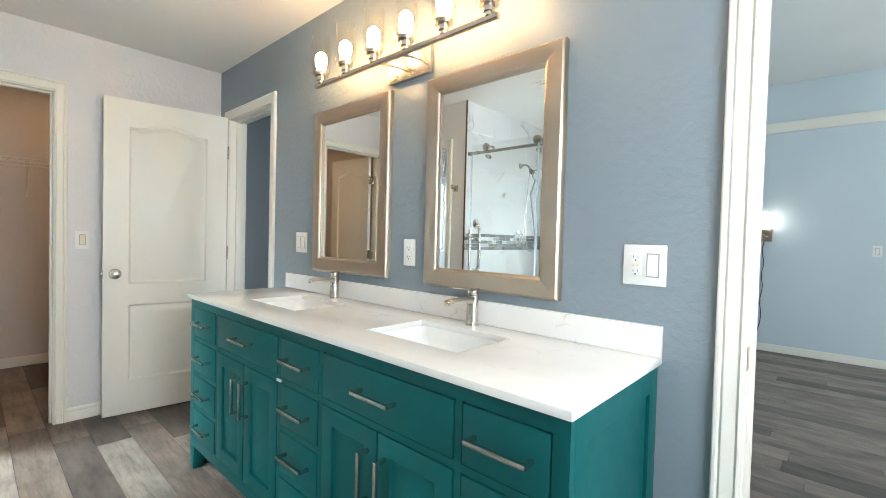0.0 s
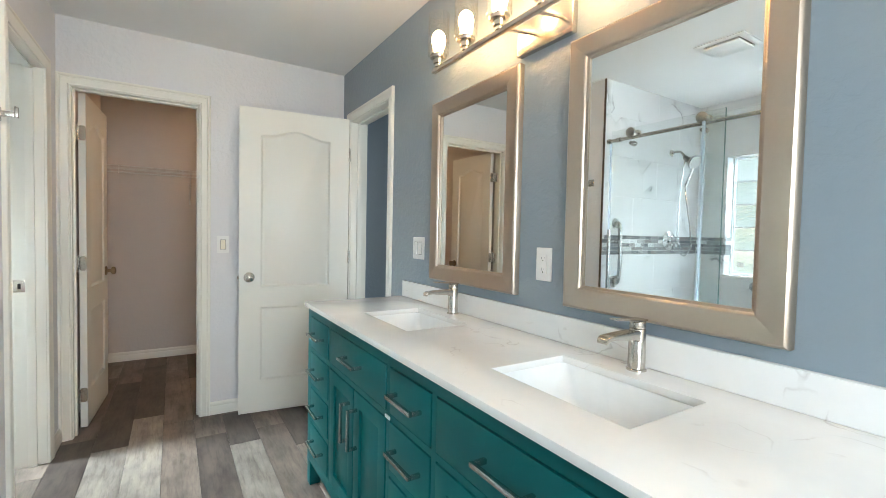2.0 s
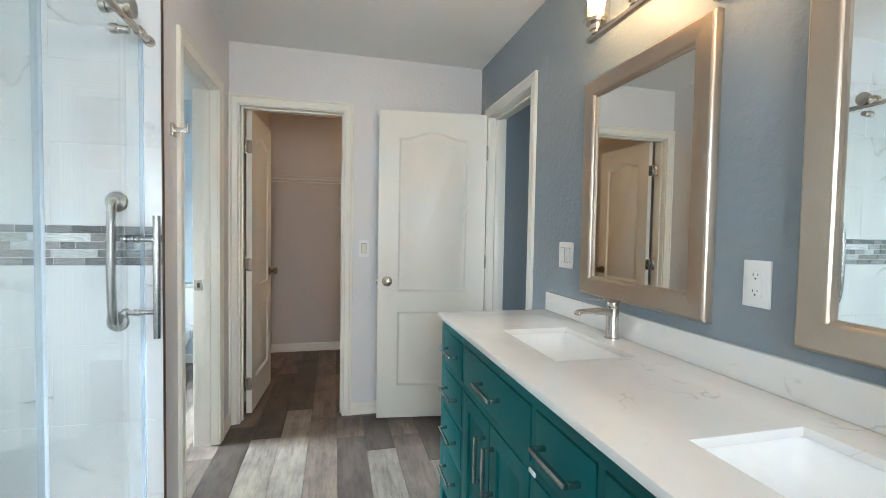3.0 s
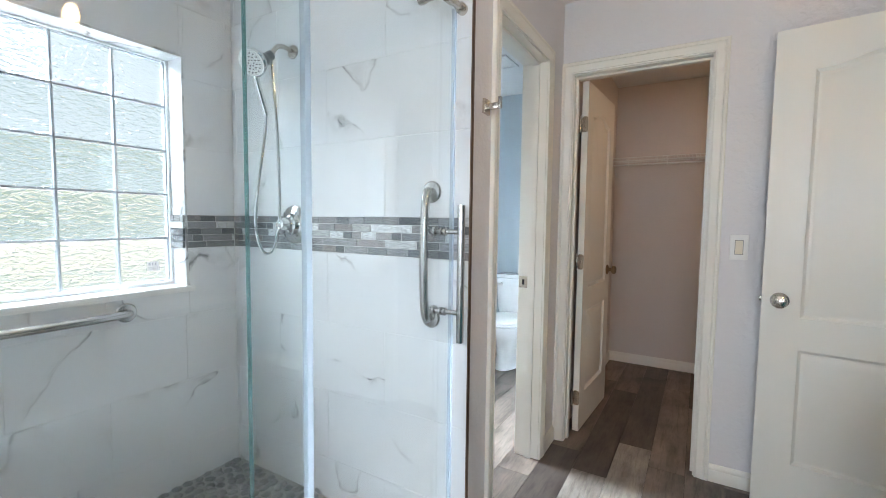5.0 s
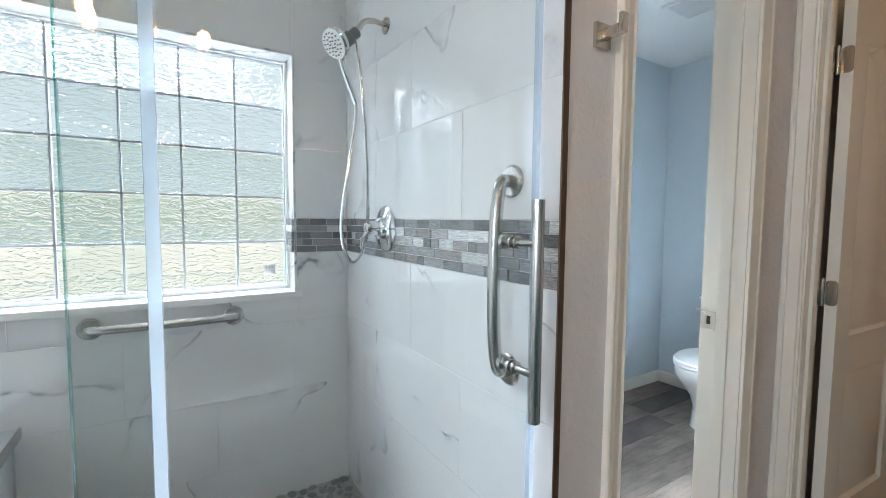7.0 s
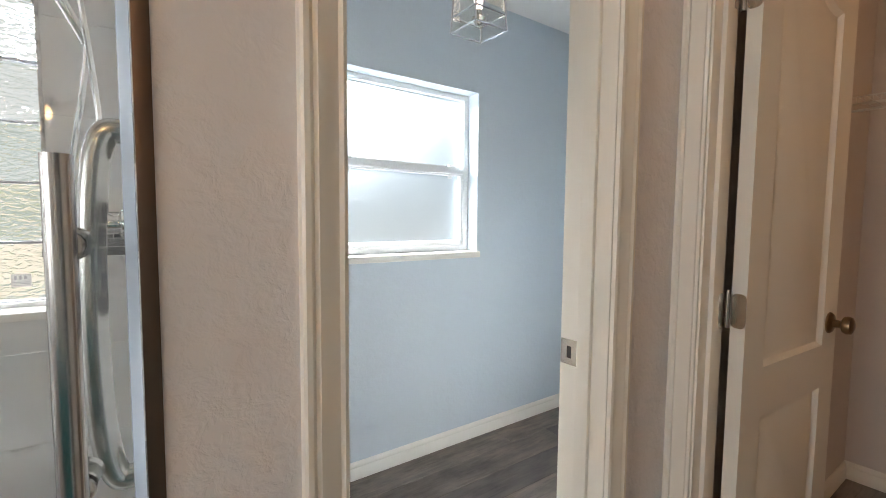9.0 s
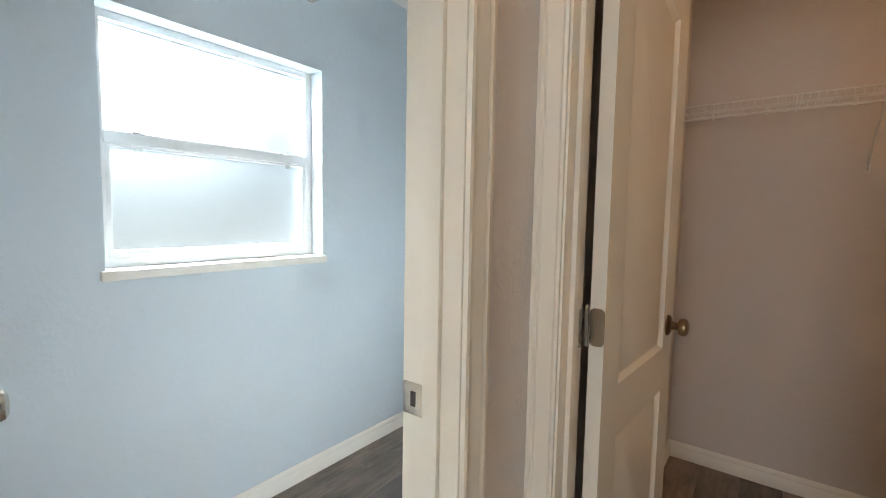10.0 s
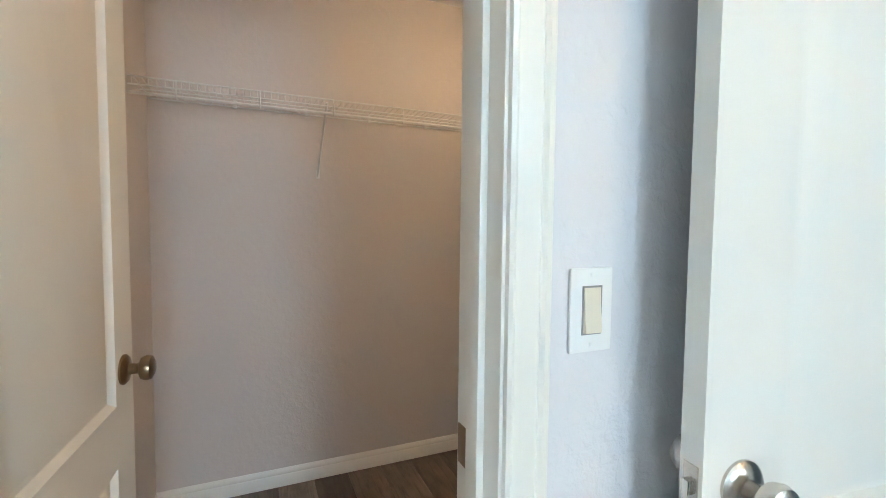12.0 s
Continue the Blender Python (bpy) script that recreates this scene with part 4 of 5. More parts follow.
made("face_frame", [panel(1, (VX0, VF, 0.118), (VX1, VF + 0.022, VTOP), face_holes)], TEAL, vanity, bevel=0.0012)
# dark sheet close behind the fronts, added as the shade inside the gaps
made("gap_shade_sheet", [box((VX0 + 0.02, VF + 0.034, 0.13), (VX1 - 0.02, VF + 0.040, VTOP - 0.16))], SHADOWGAP, vanity)
made("bottom_panel", [box((VX0 + 0.02, VF + 0.0225, 0.122), (VX1 - 0.02, NORTH - 0.004, 0.137))], TEAL, vanity)
for x, s in ((VX0, 1), (VX1, -1)):
    made("side_panel", [panel(0, (min(x, x + s * 0.022), VF + 0.0225, 0.0), (max(x, x + s * 0.022), NORTH - 0.003, VTOP), [(VF + 0.075, 0.16, NORTH - 0.065, VTOP - 0.07), (VF + 0.075, -0.01, NORTH - 0.065, 0.085)])], TEAL, vanity, bevel=0.0015)
    made("side_inset", [box((min(x + s * 0.010, x + s * 0.018), VF + 0.06, 0.12), (max(x + s * 0.010, x + s * 0.018), NORTH - 0.05, VTOP - 0.05))], TEAL, vanity)
for x0, x1 in ((VX0, VX0 + 0.056), (VX1 - 0.056, VX1)):
    made("foot", [loft([[(x0 + d, VF, z), (x1 - d, VF, z), (x1 - d, VF + 0.05, z), (x0 + d, VF + 0.05, z)] for d, z in ((0.006, 0.0), (0.0, 0.1178))])], TEAL, vanity, bevel=0.0015)


def bar_pull(parent, x, z, length, upright=False):
    """Square-section bar pull standing off the front at y = VF."""
    l, s, d = length / 2, 0.0055, 0.032
    if upright:
        shapes = [box((x - s, VF - d - 2 * s, z - l), (x + s, VF - d, z + l))] + [box((x - s, VF - d, q), (x + s, VF - 0.0035, q + 2 * s)) for q in (z - l, z + l - 2 * s)]
    else:
        shapes = [box((x - l, VF - d - 2 * s, z - s), (x + l, VF - d, z + s))] + [box((q, VF - d, z - s), (q + 2 * s, VF - 0.0035, z + s)) for q in (x - l, x + l - 2 * s)]
    made("handle", shapes, STEEL, parent, bevel=0.001)


def drawer(a, b, z0, z1):
    g = 0.0036
    d = made("drawer", [box((a + g, VF - 0.003, z0 + g), (b - g, VF + 0.018, z1 - g))], TEAL, vanity, bevel=0.0022)
    bar_pull(d, (a + b) / 2, (z0 + z1) / 2 + 0.004, 0.158)


def shaker(a, b, z0, z1, hand):
    g, r = 0.0036, 0.058
    d = made("door", [panel(1, (a + g, VF - 0.003, z0 + g), (b - g, VF + 0.018, z1 - g), [(a + r, z0 + r, b - r, z1 - r)]), box((a + r - 0.006, VF + 0.0075, z0 + r - 0.006), (b - r + 0.006, VF + 0.0145, z1 - r + 0.006))], TEAL, vanity, bevel=0.0016)
    bar_pull(d, (b - 0.038) if hand > 0 else (a + 0.038), z1 - 0.135, 0.150, True)


for a, b, k in COLS:
    if k == "d":
        for z0, z1 in DZ:
            drawer(a, b, z0, z1)
    else:
        drawer(a, b, 0.684, 0.832)
        m = (a + b) / 2
        shaker(a, m, 0.172, 0.664, 1)
        shaker(m, b, 0.172, 0.664, -1)

made("safety_latch", [box((-1.480, VF - 0.008, 0.669), (-1.448, VF - 0.0035, 0.679))], PLASTIC, vanity, bevel=0.001)

SINKS = (-1.827, -0.940)
SHX, SY0, SY1, CTOP = 0.202, 1.003, 1.268, 0.893
counter = thing("countertop", (0, 0, 0), "white quartz countertop with faint veins and a backsplash", "countertop")
made("slab", [panel(2, (VX0 - 0.010, 0.846, VTOP + 0.0005), (VX1 + 0.010, NORTH - 0.001, CTOP), [(s - SHX, SY0, s + SHX, SY1) for s in SINKS])], QUARTZ, counter, bevel=0.0022)
made("backsplash", [box((VX0 - 0.010, NORTH - 0.022, CTOP + 0.0003), (VX1 + 0.010, NORTH - 0.001, CTOP + 0.086))], QUARTZ, counter, bevel=0.002)
for s in SINKS:
    sink = thing("sink", (s, (SY0 + SY1) / 2, VTOP), "white porcelain undermount sink with sloping sides", "sink", group="vanity sinks")
    hy = (SY1 - SY0) / 2
    loops = [round_rect(0, 0, SHX + 0.02, hy + 0.02, 0.02, 0.0), round_rect(0, 0, SHX + 0.004, hy + 0.004, 0.022, 0.0), round_rect(0, 0, SHX - 0.002, hy - 0.002, 0.026, -0.012), round_rect(0, 0, SHX - 0.012, hy - 0.008, 0.035, -0.045), round_rect(0, 0, SHX - 0.034, hy - 0.022, 0.045, -0.085), round_rect(0, 0, SHX - 0.066, hy - 0.042, 0.045, -0.112), round_rect(0, 0, SHX - 0.11, hy - 0.065, 0.04, -0.126), round_rect(0, 0.01, 0.03, 0.03, 0.025, -0.135)]
    made("bowl", [loft(loops, cap=False), ([p for p in loops[-1]], [tuple(range(len(loops[-1])))])], CHINA, sink)
    made("drain", [lathe((0, 0.01, -0.1345), (0, 0, 1), [(0.028, 0), (0.027, 0.003), (0.017, 0.002), (0.015, 0.005), (0.002, 0.006)])], NICKEL, sink)
    tap = thing("faucet", (s - 0.012, 1.337, CTOP + 0.0003), "brushed nickel single-lever faucet behind a sink", "faucet", group="vanity faucets")
    made("body", [lathe((0, 0, 0), (0, 0, 1), [(0.0255, 0), (0.0255, 0.004), (0.0220, 0.006), (0.0210, 0.108), (0.0195, 0.110)], 28)], NICKEL, tap)
    made("spout", [loft([[(-w, y, z0), (w, y, z0), (w, y, z1), (-w, y, z1)] for y, w, z0, z1 in ((0.0, 0.0175, 0.070, 0.107), (-0.030, 0.0175, 0.084, 0.107), (-0.110, 0.0170, 0.092, 0.104), (-0.132, 0.0165, 0.090, 0.102), (-0.142, 0.0155, 0.084, 0.096))])], NICKEL, tap, bevel=0.0025)
    made("lever", [lathe((0, 0, 0.1115), (0, 0, 1), [(0.0200, 0), (0.0205, 0.003), (0.0205, 0.016), (0.018, 0.019)], 28), loft([[(-w, y, z), (w, y, z), (w, y, z + h), (-w, y, z + h)] for y, w, z, h in ((0.020, 0.0165, 0.129, 0.006), (-0.030, 0.0165, 0.133, 0.005), (-0.100, 0.0125, 0.140, 0.0035))])], NICKEL, tap, bevel=0.0012)


def mirror(x0, x1, z0, z1):
    """Bevelled mirror in a wide brushed metal frame with mitred corners."""
    m = thing("mirror", ((x0 + x1) / 2, NORTH - 0.0005, (z0 + z1) / 2), "wall mirror in a wide brushed bronze metal frame", "mirror", group="vanity mirrors")
    hx, hz, w = (x1 - x0) / 2, (z1 - z0) / 2, 0.075
    prof = [(0.0, 0.0), (0.0, -0.020), (0.004, -0.026), (0.009, -0.030), (0.060, -0.030), (0.066, -0.026), (0.068, -0.020), (w, -0.017), (w, -0.006), (w, 0.0)]
    corners = ((-1, -1), (1, -1), (1, 1), (-1, 1))
    for k in range(4):
        (ax, az), (bx, bz) = corners[k], corners[(k + 1) % 4]
        made("frame", [loft([[(sx * (hx - d), y, sz * (hz - d)) for d, y in prof] for sx, sz in ((ax, az), (bx, bz))])], FRAME_METAL if k % 2 else FRAME_METAL_H, m)
    made("glass", [box((-hx + w - 0.004, -0.012, -hz + w - 0.004), (hx - w + 0.004, -0.004, hz - w + 0.004))], MIRROR, m, smooth=False)
    return m


FRAME_METAL_H = metal("brushed_bronze_nickel_rail", (0.54, 0.44, 0.35), 0.30, False)
mirror(-2.118, -1.488, 1.018, 1.872)
mirror(-1.250, -0.634, 1.014, 1.862)

# ---- vanity light ----
light = thing("vanity_light", (-1.356, NORTH - 0.0005, 1.942), "brushed nickel bath bar light with six lit clear glass shades", "wall light")
made("back_plate", [box((-0.150, -0.024, -0.048), (0.114, 0, 0.068))], NICKEL, light, bevel=0.004)
for x in (-0.07, 0.07):
    made("arm", [rod((x, -0.02, 0.012), (x, -0.14, -0.004), 0.006)], NICKEL, light)
made("bar", [box((-0.545, -0.1585, -0.0135), (0.545, -0.1395, 0.0035))], NICKEL, light, bevel=0.0015)
for k in range(6):
    x = -0.505 + 0.202 * k
    made("socket", [lathe((x, -0.149, 0.003), (0, 0, 1), [(0.014, 0), (0.014, 0.012), (0.021, 0.013), (0.021, 0.034), (0.034, 0.035), (0.036, 0.046), (0.020, 0.048), (0.017, 0.060)])], NICKEL, light)
    lamp_loops = [ring((x, -0.149, 0.049), (0, 0, 1), 0.0445, 28), ring((x, -0.149, 0.222), (0, 0, 1), 0.0445, 28), ring((x, -0.149, 0.222), (0, 0, 1), 0.042, 28), ring((x, -0.149, 0.052), (0, 0, 1), 0.042, 28)]
    g = made("shade", [loft(lamp_loops)], SHADEGLASS, light)
    g.visible_shadow = False
    made("bulb", [lathe((x, -0.149, 0.060), (0, 0, 1), [(0.014, 0), (0.017, 0.012), (0.026, 0.035), (0.029, 0.055), (0.024, 0.078), (0.012, 0.090), (0.003, 0.093)])], BULB, light)

# ---- switches and outlets ----


def wall_plate(name, label, category, place, turn, gangs):
    """A wall plate; local x along the wall, -y into the room. gangs: 'r' rocker, 'o' outlet, 'g' protected outlet, 'i' ivory rocker."""
    p = thing(name, place, label, category, turn=turn)
    w = 0.0725 if len(gangs) == 1 else 0.118
    made("plate", [box((-w / 2, -0.0055, -0.058), (w / 2, 0, 0.058))], PLASTIC, p, bevel=0.0028)
    for k, g in enumerate(gangs):
        x = (k - (len(gangs) - 1) / 2) * 0.046
        if g in "ri":
            mat = PLASTIC if g == "r" else IVORY
            # grey rim drawn as the shaded gap round the rocker
            made("rocker_frame", [panel(1, (x - 0.0168, -0.0068, -0.0335), (x + 0.0168, -0.005, 0.0335), [(x - 0.0145, -0.031, x + 0.0145, 0.031)])], GAPGREY, p)
            made("rocker", [loft([[(x - 0.0142, -0.0055, z), (x + 0.0142, -0.0055, z), (x + 0.0142, -0.0055 - d, z), (x - 0.0142, -0.0055 - d, z)] for z, d in ((-0.031, 0.006), (0.0, 0.0035), (0.031, 0.0018))])], mat, p, bevel=0.0008)
        else:
            made("insert", [box((x - 0.0168, -0.0085, -0.0335), (x + 0.0168, -0.005, 0.0335))], PLASTIC, p, bevel=0.0012)
            slots = []
            for z in (-0.020, 0.020):
                slots += [box((x - 0.0072, -0.0089, z - 0.001), (x - 0.0056, -0.0084, z + 0.0065)), box((x + 0.0052, -0.0089, z), (x + 0.0066, -0.0084, z + 0.006)), lathe((x, -0.0084, z - 0.007), (0, -1, 0), [(0.0024, 0), (0.0024, 0.0005)], 10)]
            tagged(made("slots", slots, SLOT, p), kind="stuff")
            if g == "g":
                for q in (x - 0.006, x + 0.006):
                    made("button", [box((q - 0.005, -0.0095, -0.0042), (q + 0.005, -0.0085, 0.0042))], IVORY, p, bevel=0.0005)
    tagged(made("screws", [lathe((((k - (len(gangs) - 1) / 2) * 0.046), -0.0054, z), (0, -1, 0), [(0.003, 0), (0.003, 0.0006), (0.001, 0.0007)], 10) for k in range(len(gangs)) for z in (-0.048, 0.048)], PLASTIC, p), kind="stuff")
    return p


wall_plate("outlet_switch_plate", "white double plate with a protected outlet and a rocker switch", "outlet", (-0.378, NORTH - 0.0005, 1.147), 0, "gr")
wall_plate("outlet_plate", "white duplex outlet plate between the mirrors", "outlet", (-1.358, NORTH - 0.0005, 1.142), 0, "o")
wall_plate("light_switch", "white double rocker light switch on the blue-grey wall", "light switch", (-2.270, NORTH - 0.0005, 1.163), 0, "rr")
wall_plate("light_switch", "white single switch plate with an ivory rocker", "light switch", (WEST + 0.0005, 0.580, 1.139), 90, "i")
wall_plate("light_switch", "white single rocker switch on the bedroom wall", "light switch", (0.317, 6.3495, 1.188), 0, "r")


def vent(place, label, w, d):
    """Louvred ceiling exhaust grille."""
    v = thing("ceiling_vent", place, label, "vent")
    made("rim", [panel(2, (-w / 2, -d / 2, -0.014), (w / 2, d / 2, -0.0005), [(-w / 2 + 0.025, -d / 2 + 0.025, w / 2 - 0.025, d / 2 - 0.025)])], PLASTIC, v, bevel=0.004)
    n = int((d - 0.05) / 0.016)
    tagged(made("louvres", [turned(box((-w / 2 + 0.024, -0.006, -0.0008), (w / 2 - 0.024, 0.006, 0.0008)), pose(0, -d / 2 + 0.033 + 0.016 * k, -0.008, 35)) for k in range(n)], PLASTIC, v), kind="stuff")
    # thin dark sheet as the shade behind the louvres; no hole is cut
    made("duct_shade", [box((-w / 2 + 0.024, -d / 2 + 0.024, -0.0018), (w / 2 - 0.024, d / 2 - 0.024, -0.0008))], SLOT, v)


fan = thing("exhaust_fan", (-1.63, -0.385, CEILING), "white square exhaust fan cover on the ceiling", "vent")
made("rim", [panel(2, (-0.14, -0.14, -0.010), (0.14, 0.14, -0.0005), [(-0.10, -0.10, 0.10, 0.10)])], PLASTIC, fan, bevel=0.004)
made("cover", [loft([[(sx * l, sy * l, z) for sx, sy in ((-1, -1), (1, -1), (1, 1), (-1, 1))] for l, z in ((0.080, -0.002), (0.096, -0.014), (0.096, -0.022), (0.084, -0.027))])], PLASTIC, fan, bevel=0.003)
# grey sheet as the shade between rim and cover
made("duct_shade", [box((-0.10, -0.10, -0.0018), (0.10, 0.10, -0.0008))], GAPGREY, fan)
vent((-4.13, -0.94, CEILING), "white louvred exhaust vent on the toilet room ceiling", 0.26, 0.26)

# ---- toilet room ----
toilet = thing("toilet", (TWEST + 0.012, -0.97, 0), "white porcelain two-piece toilet with a closed lid", "toilet")


def egg(cx, cz, front, back, half, n=28):
    """An oval, longer to the front (+x)."""
    return [(cx + (front if math.cos(a) > 0 else back) * math.cos(a), half * math.sin(a), cz) for a in [2 * math.pi * k / n for k in range(n)]]


made("base", [loft([egg(0.36, 0.0, 0.22, 0.25, 0.105), egg(0.36, 0.02, 0.215, 0.25, 0.10), egg(0.36, 0.12, 0.20, 0.24, 0.098), egg(0.38, 0.20, 0.21, 0.25, 0.115), egg(0.41, 0.27, 0.24, 0.27, 0.155), egg(0.43, 0.33, 0.265, 0.26, 0.178), egg(0.43, 0.385, 0.27, 0.25, 0.182), egg(0.43, 0.392, 0.26, 0.24, 0.172)])], CHINA, toilet)
made("shelf", [loft([round_rect(0.13, 0, 0.125, 0.10, 0.03, 0.25), round_rect(0.13, 0, 0.13, 0.16, 0.03, 0.37), round_rect(0.13, 0, 0.13, 0.165, 0.03, 0.392)])], CHINA, toilet)
made("seat", [loft([egg(0.43, 0.394, 0.272, 0.20, 0.185), egg(0.43, 0.398, 0.276, 0.205, 0.189), egg(0.43, 0.410, 0.272, 0.20, 0.185)])], PLASTIC, toilet)
made("lid", [loft([egg(0.43, 0.4125, 0.270, 0.205, 0.184), egg(0.43, 0.417, 0.274, 0.21, 0.188), egg(0.43, 0.426, 0.265, 0.20, 0.180), egg(0.43, 0.431, 0.20, 0.15, 0.13)])], PLASTIC, toilet)
made("tank", [loft([round_rect(0.105, 0, 0.085, 0.185, 0.03, 0.393), round_rect(0.103, 0, 0.092, 0.200, 0.03, 0.45), round_rect(0.100, 0, 0.098, 0.215, 0.03, 0.725)])], CHINA, toilet)
made("tank_lid", [loft([round_rect(0.102, 0, 0.098, 0.217, 0.03, 0.726), round_rect(0.104, 0, 0.104, 0.225, 0.03, 0.732), round_rect(0.104, 0, 0.104, 0.225, 0.03, 0.752), round_rect(0.104, 0, 0.096, 0.217, 0.03, 0.760)])], CHINA, toilet)
made("flush_lever", [lathe((0.198, -0.155, 0.675), (1, 0, 0), [(0.014, 0), (0.012, 0.012), (0.008, 0.02)]), tube([(0.214, -0.155, 0.675), (0.222, -0.175, 0.672), (0.222, -0.215, 0.664)], 0.006)], PLASTIC, toilet)

lantern = thing("pendant_lantern", (-3.44, -0.97, CEILING), "square clear glass lantern pendant with a nickel frame", "pendant lamp")
L, Z0, Z1 = 0.072, -0.50, -0.26
bars = [rod((sx * L, sy * L, Z0), (sx * (L - 0.012), sy * (L - 0.012), Z1), 0.0035, 8) for sx in (-1, 1) for sy in (-1, 1)]
for z, l in ((Z0, L), (Z1, L - 0.012), (Z0 + 0.055, L - 0.0026)):
    bars += [rod((-l, s * l, z), (l, s * l, z), 0.0035, 8) for s in (-1, 1)] + [rod((s * l, -l, z), (s * l, l, z), 0.0035, 8) for s in (-1, 1)]
made("frame", bars, CHROME, lantern)
for s, ax in ((-1, 0), (1, 0), (-1, 1), (1, 1)):
    lo, hi = [-L + 0.006, -L + 0.006, Z0 + 0.004], [L - 0.006, L - 0.006, Z1 - 0.004]
    lo[ax], hi[ax] = s * (L - 0.005) - 0.0012, s * (L - 0.005) + 0.0012
    made("pane", [box(lo, hi)], SHADEGLASS, lantern, smooth=False).visible_shadow = False
made("stem", [rod((0, 0, -0.012), (0, 0, Z1), 0.006), lathe((0, 0, 0), (0, 0, -1), [(0.06, 0.0005), (0.058, 0.012), (0.02, 0.026), (0.008, 0.03)]), loft([[(sx * l, sy * l, z) for sx, sy in ((-1, -1), (1, -1), (1, 1), (-1, 1))] for l, z in ((L - 0.012, Z1), (0.03, Z1 + 0.03), (0.008, Z1 + 0.05))])], CHROME, lantern)
made("lamp_holder", [lathe((0, 0, Z0 + 0.022), (0, 0, 1), [(0.004, 0), (0.012, 0.006), (0.022, 0.022), (0.026, 0.026), (0.012, 0.030), (0.012, 0.055)])], NICKEL, lantern)
made("bulb", [lathe((0, 0, Z0 + 0.078), (0, 0, 1), [(0.012, 0), (0.014, 0.02), (0.018, 0.045), (0.014, 0.08), (0.004, 0.10)])], glow("lantern_bulb_glow", (1.0, 0.96, 0.90), 5.0), lantern)

# ---- closet ----
shelf = thing("wire_shelf", (BACK, 0, 1.768), "white coated wire closet shelf with a hanging rod on the wall", "shelf")
SY, EY, D = PASS + 0.012, 1.595, 0.305
long_wires = [rod((q, SY, z), (q, EY, z), r, 8) for q, z, r in ((0.006, 0.0, 0.003), (0.15, -0.003, 0.003), (D, 0.0, 0.0032), (D, -0.028, 0.0032), (D + 0.004, -0.058, 0.0058))]
made("frame", long_wires, WIRE, shelf)
cross = []
k = SY + 0.012
while k < EY:
    cross.append(rod((0.004, k, 0.0045), (D, k, 0.0045), 0.0012, 6))
    cross.append(rod((D + 0.001, k, 0.0045), (D + 0.001, k, -0.028), 0.0011, 6))
    k += 0.0254
tagged(made("deck_wires", cross, WIRE, shelf), kind="stuff")
for q in (-0.1, 0.18, 0.46, 0.76, 1.06, 1.36):
    made("hanger_loop", [tube([(D, q, 0.0), (D + 0.012, q, -0.02), (D + 0.013, q, -0.066), (D - 0.004, q, -0.068), (D - 0.006, q, -0.05)], 0.0028, 6, 3)], WIRE, shelf)
for q in (0.436, 1.25):
    made("bracket", [tube([(D - 0.005, q, -0.012), (D - 0.03, q, -0.03), (0.008, q, -0.262), (0.003, q, -0.285)], 0.0052, 8, 2), box((0.0005, q - 0.008, -0.295), (0.004, q + 0.008, -0.255))], WIRE, shelf)
for q in (0.08, 0.38, 0.68, 0.98, 1.28):
    made("wall_clip", [box((0.0005, q - 0.008, -0.008), (0.014, q + 0.008, 0.028))], WIRE, shelf, bevel=0.002)

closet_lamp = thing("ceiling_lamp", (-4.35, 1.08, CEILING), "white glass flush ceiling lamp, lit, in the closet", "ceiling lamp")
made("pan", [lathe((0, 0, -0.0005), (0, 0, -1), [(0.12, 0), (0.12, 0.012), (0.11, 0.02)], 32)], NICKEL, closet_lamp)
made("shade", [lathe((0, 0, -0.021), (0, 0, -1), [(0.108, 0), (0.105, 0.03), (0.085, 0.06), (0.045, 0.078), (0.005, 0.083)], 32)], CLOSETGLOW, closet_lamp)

# ---- bedroom ----
sconce = thing("wall_lamp", (-0.619, 6.3495, 1.343), "bronze plug-in wall lamp with lit white shade and cord", "wall lamp")
made("back_plate", [box((-0.072, -0.022, -0.075), (0.072, 0, 0.07))], FRAME_METAL, sconce, bevel=0.003)
made("arm", [tube([(0, -0.02, 0), (0, -0.09, 0), (-0.02, -0.13, 0.01), (-0.035, -0.13, 0.07)], 0.007), lathe((-0.035, -0.13, 0.06), (0, 0, 1), [(0.016, 0), (0.016, 0.05)]), rod((0.01, -0.022, -0.02), (0.03, -0.05, -0.02), 0.006)], FRAME_METAL, sconce)
made("shade", [loft([ring((-0.035, -0.13, z), (0, 0, 1), r, 32) for z, r in ((0.065, 0.095), (0.25, 0.088))], cap=False)], SHADE, sconce)
for z0, r0 in ((0.063, 0.095), (0.248, 0.088)):
    made("shade_rim", [loft([ring((-0.035, -0.13, z), (0, 0, 1), r, 32) for z, r in ((z0, r0 - 0.002), (z0, r0 + 0.001), (z0 + 0.004, r0 + 0.001), (z0 + 0.004, r0 - 0.002))])], FRAME_METAL, sconce)
made("bulb", [lathe((-0.035, -0.13, 0.11), (0, 0, 1), [(0.012, 0), (0.028, 0.04), (0.026, 0.07), (0.005, 0.085)])], glow("wall_lamp_bulb", (0.95, 0.97, 1.0), 90.0), sconce)
made("cord", [tube([(0.0, -0.02, -0.07), (-0.02, -0.012, -0.2), (0.012, -0.01, -0.32), (-0.02, -0.01, -0.46), (0.008, -0.01, -0.6), (-0.025, -0.012, -0.76), (0.0, -0.012, -0.92), (-0.015, -0.015, -1.06), (-0.05, -0.03, -1.19), (-0.16, -0.03, -1.245)], 0.0042, 8, 3)], RUBBER, sconce)

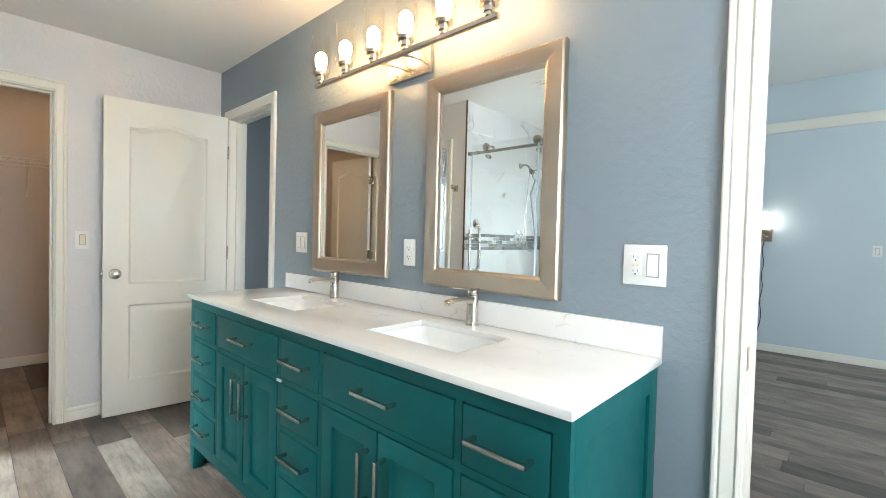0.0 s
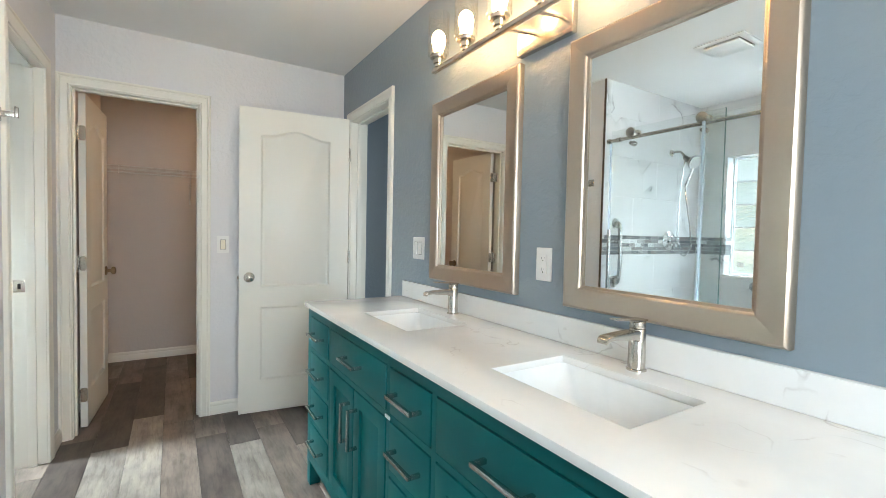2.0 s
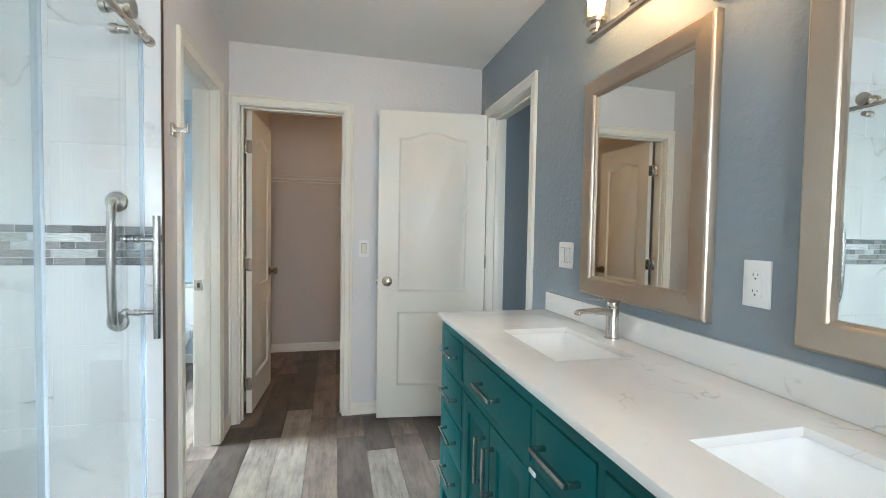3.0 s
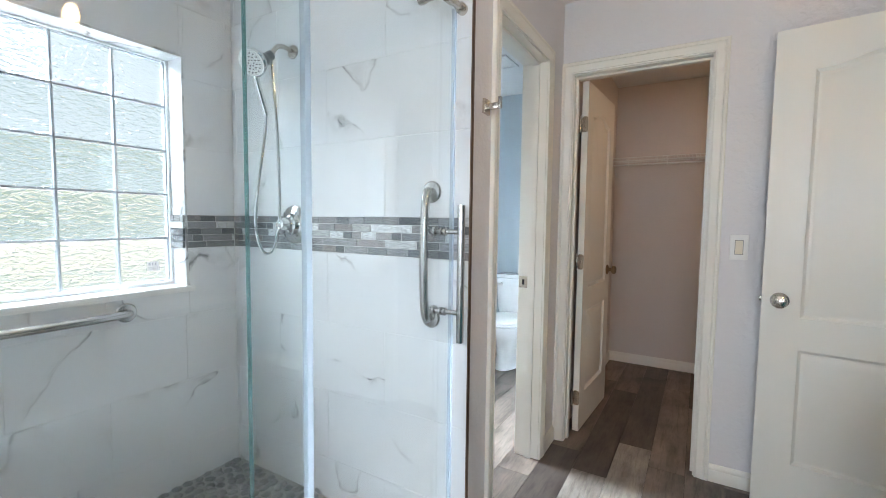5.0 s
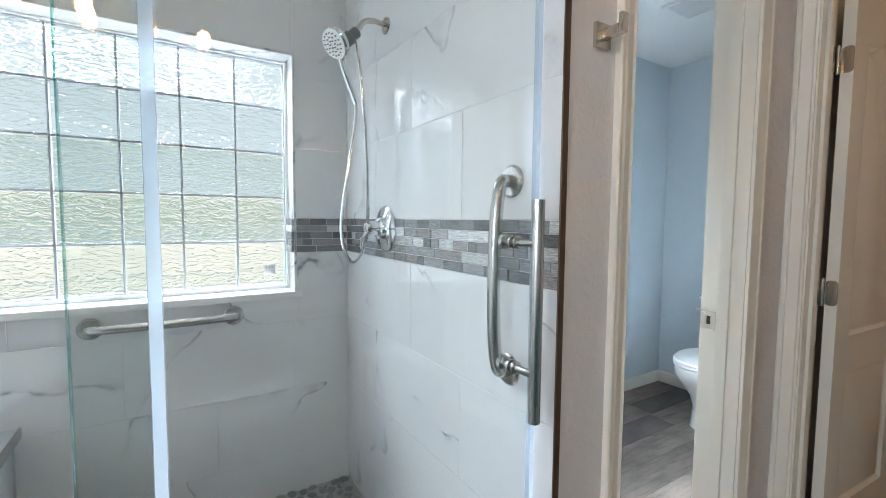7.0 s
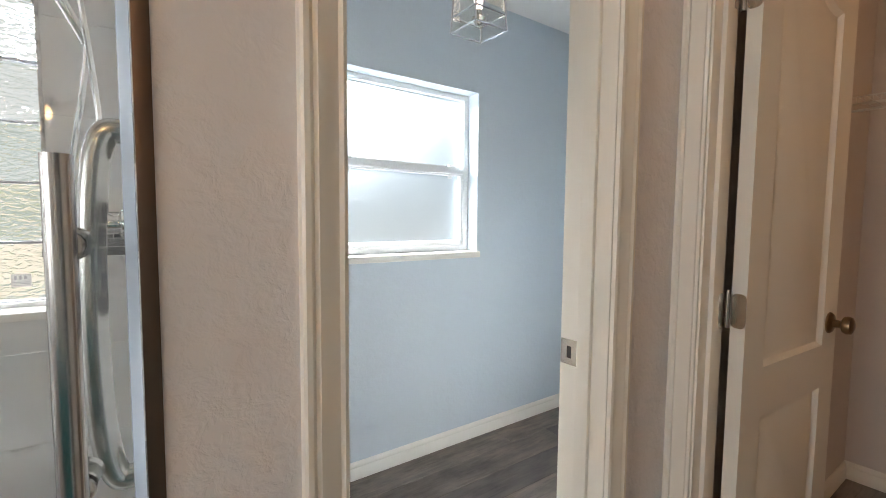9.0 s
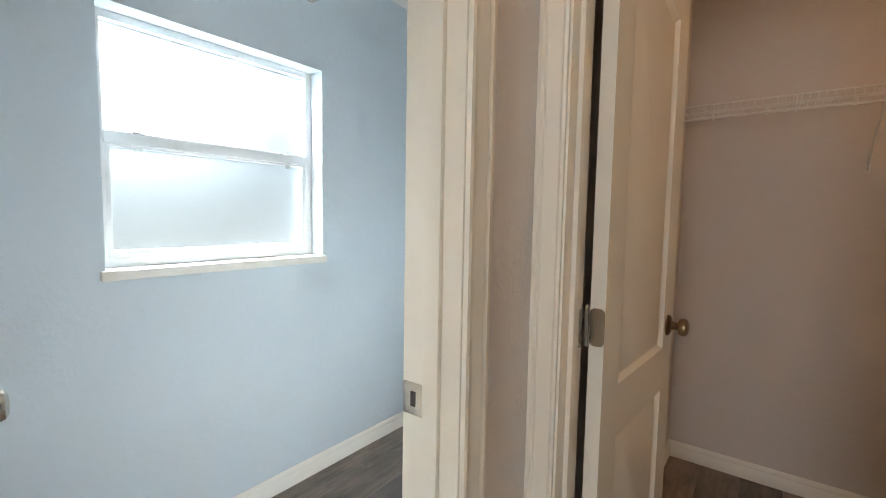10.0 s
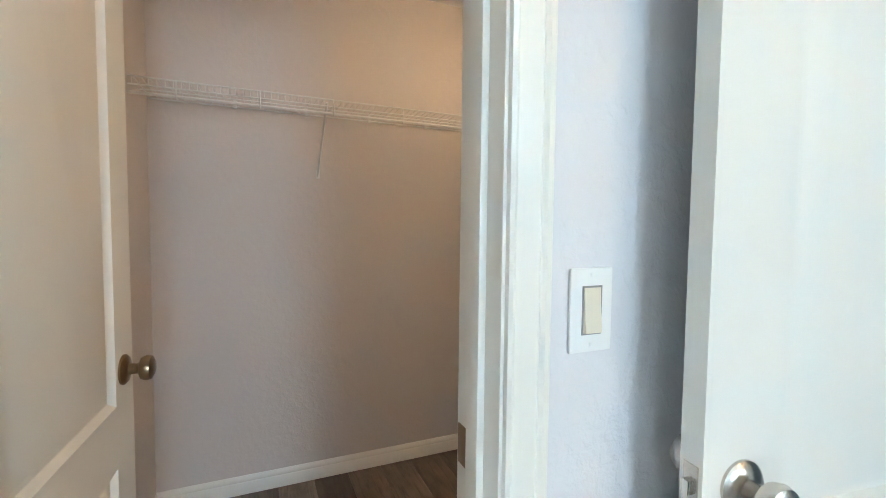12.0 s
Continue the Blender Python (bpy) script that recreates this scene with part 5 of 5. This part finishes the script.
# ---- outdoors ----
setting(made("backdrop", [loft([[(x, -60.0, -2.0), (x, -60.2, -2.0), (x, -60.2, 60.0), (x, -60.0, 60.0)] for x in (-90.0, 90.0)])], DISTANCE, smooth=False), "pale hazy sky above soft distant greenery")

# ---- tiles of the shower ----
tiled(sw, 0, PLUMB - 0.010, 1, SOUTH + 0.011, PASS, -0.626)
mosaic(sw, 0, PLUMB - 0.010, 1, SOUTH + 0.011, PASS)
band_cut = (PLUMB, BAND0, EAST_SHOWER, BAND1)
tiled(ss, 1, SOUTH + 0.002, 1, PLUMB + 0.001, EAST_SHOWER, -2.16, [WIN])
mosaic(ss, 1, SOUTH + 0.002, 1, PLUMB + 0.001, WIN[0])
mosaic(ss, 1, SOUTH + 0.002, 1, WIN[2], EAST_SHOWER)
mosaic(reveal, 0, WIN[0] + 0.0095, 1, SOUTH - 0.093, SOUTH + 0.011)
tiled(se, 0, EAST_SHOWER + 0.010, -1, SOUTH + 0.012, PASS, -0.5)
mosaic(se, 0, EAST_SHOWER + 0.010, -1, SOUTH + 0.012, PASS)

# ---- floor planks ----
PW, PL = 0.165, 1.22
plank_meshes = {}


def plank(x0, x1, y, mat):
    """One floor plank with eased edges from x0 to x1."""
    key = (round(x1 - x0, 3), mat.name)
    n = key[0]
    if key not in plank_meshes:
        ob = made("plank", [box((-n / 2 + 0.0006, -PW / 2 + 0.0006, -0.006), (n / 2 - 0.0006, PW / 2 - 0.0006, 0.0))], mat, floor, bevel=0.0012, segments=1)
        plank_meshes[key] = ob.data
    else:
        ob = new("plank", plank_meshes[key])
    ob.parent, ob.location = floor, ((x0 + x1) / 2, y, 0.0)


rng = random.Random(3)
FIRST = 0.080 - PW * 11          # a joint runs along y = 0.080
LAID = {10: (-3.25, "d", "p"), 11: (-3.65, "d", "p"), 14: (-2.98, "d", "p")}     # rows with a known butt joint: its x, the tone west of it and east of it
TONES = {"p": PLANK_PALE, "m": PLANK, "d": PLANK_DARK}
for k in range(50):
    y = FIRST + PW * (k + 0.5)
    if y < SOUTH - PW / 2 + 0.01 or y > 6.40:
        continue
    lo, hi = (BACK, PLUMB - 0.07) if y < PASS - 0.02 else (BACK, EAST) if y < NORTH else (WEST, 2.9) if y < 2.6 else (-1.2, 2.9)
    runs = [(lo, hi)] + ([(EAST_SHOWER + 0.14, EAST)] if y < PASS - 0.02 else [])
    for lo, hi in runs:
        joint, west, east = LAID.get(k, (lo + rng.uniform(0.2, 1.2), "", ""))
        x = joint - PL * 5
        while x < hi:
            a, b = max(x, lo), min(x + PL, hi)
            tone = west if abs(x + PL - joint) < 0.1 else east if abs(x - joint) < 0.1 else ""
            if k == 14 and tone == "d":
                plank(a, joint - 0.48, y, PLANK)
                a = joint - 0.48
            if b - a > 0.02:
                plank(a, b, y, TONES[tone or rng.choice("mmdmmdmm")])
            x += PL
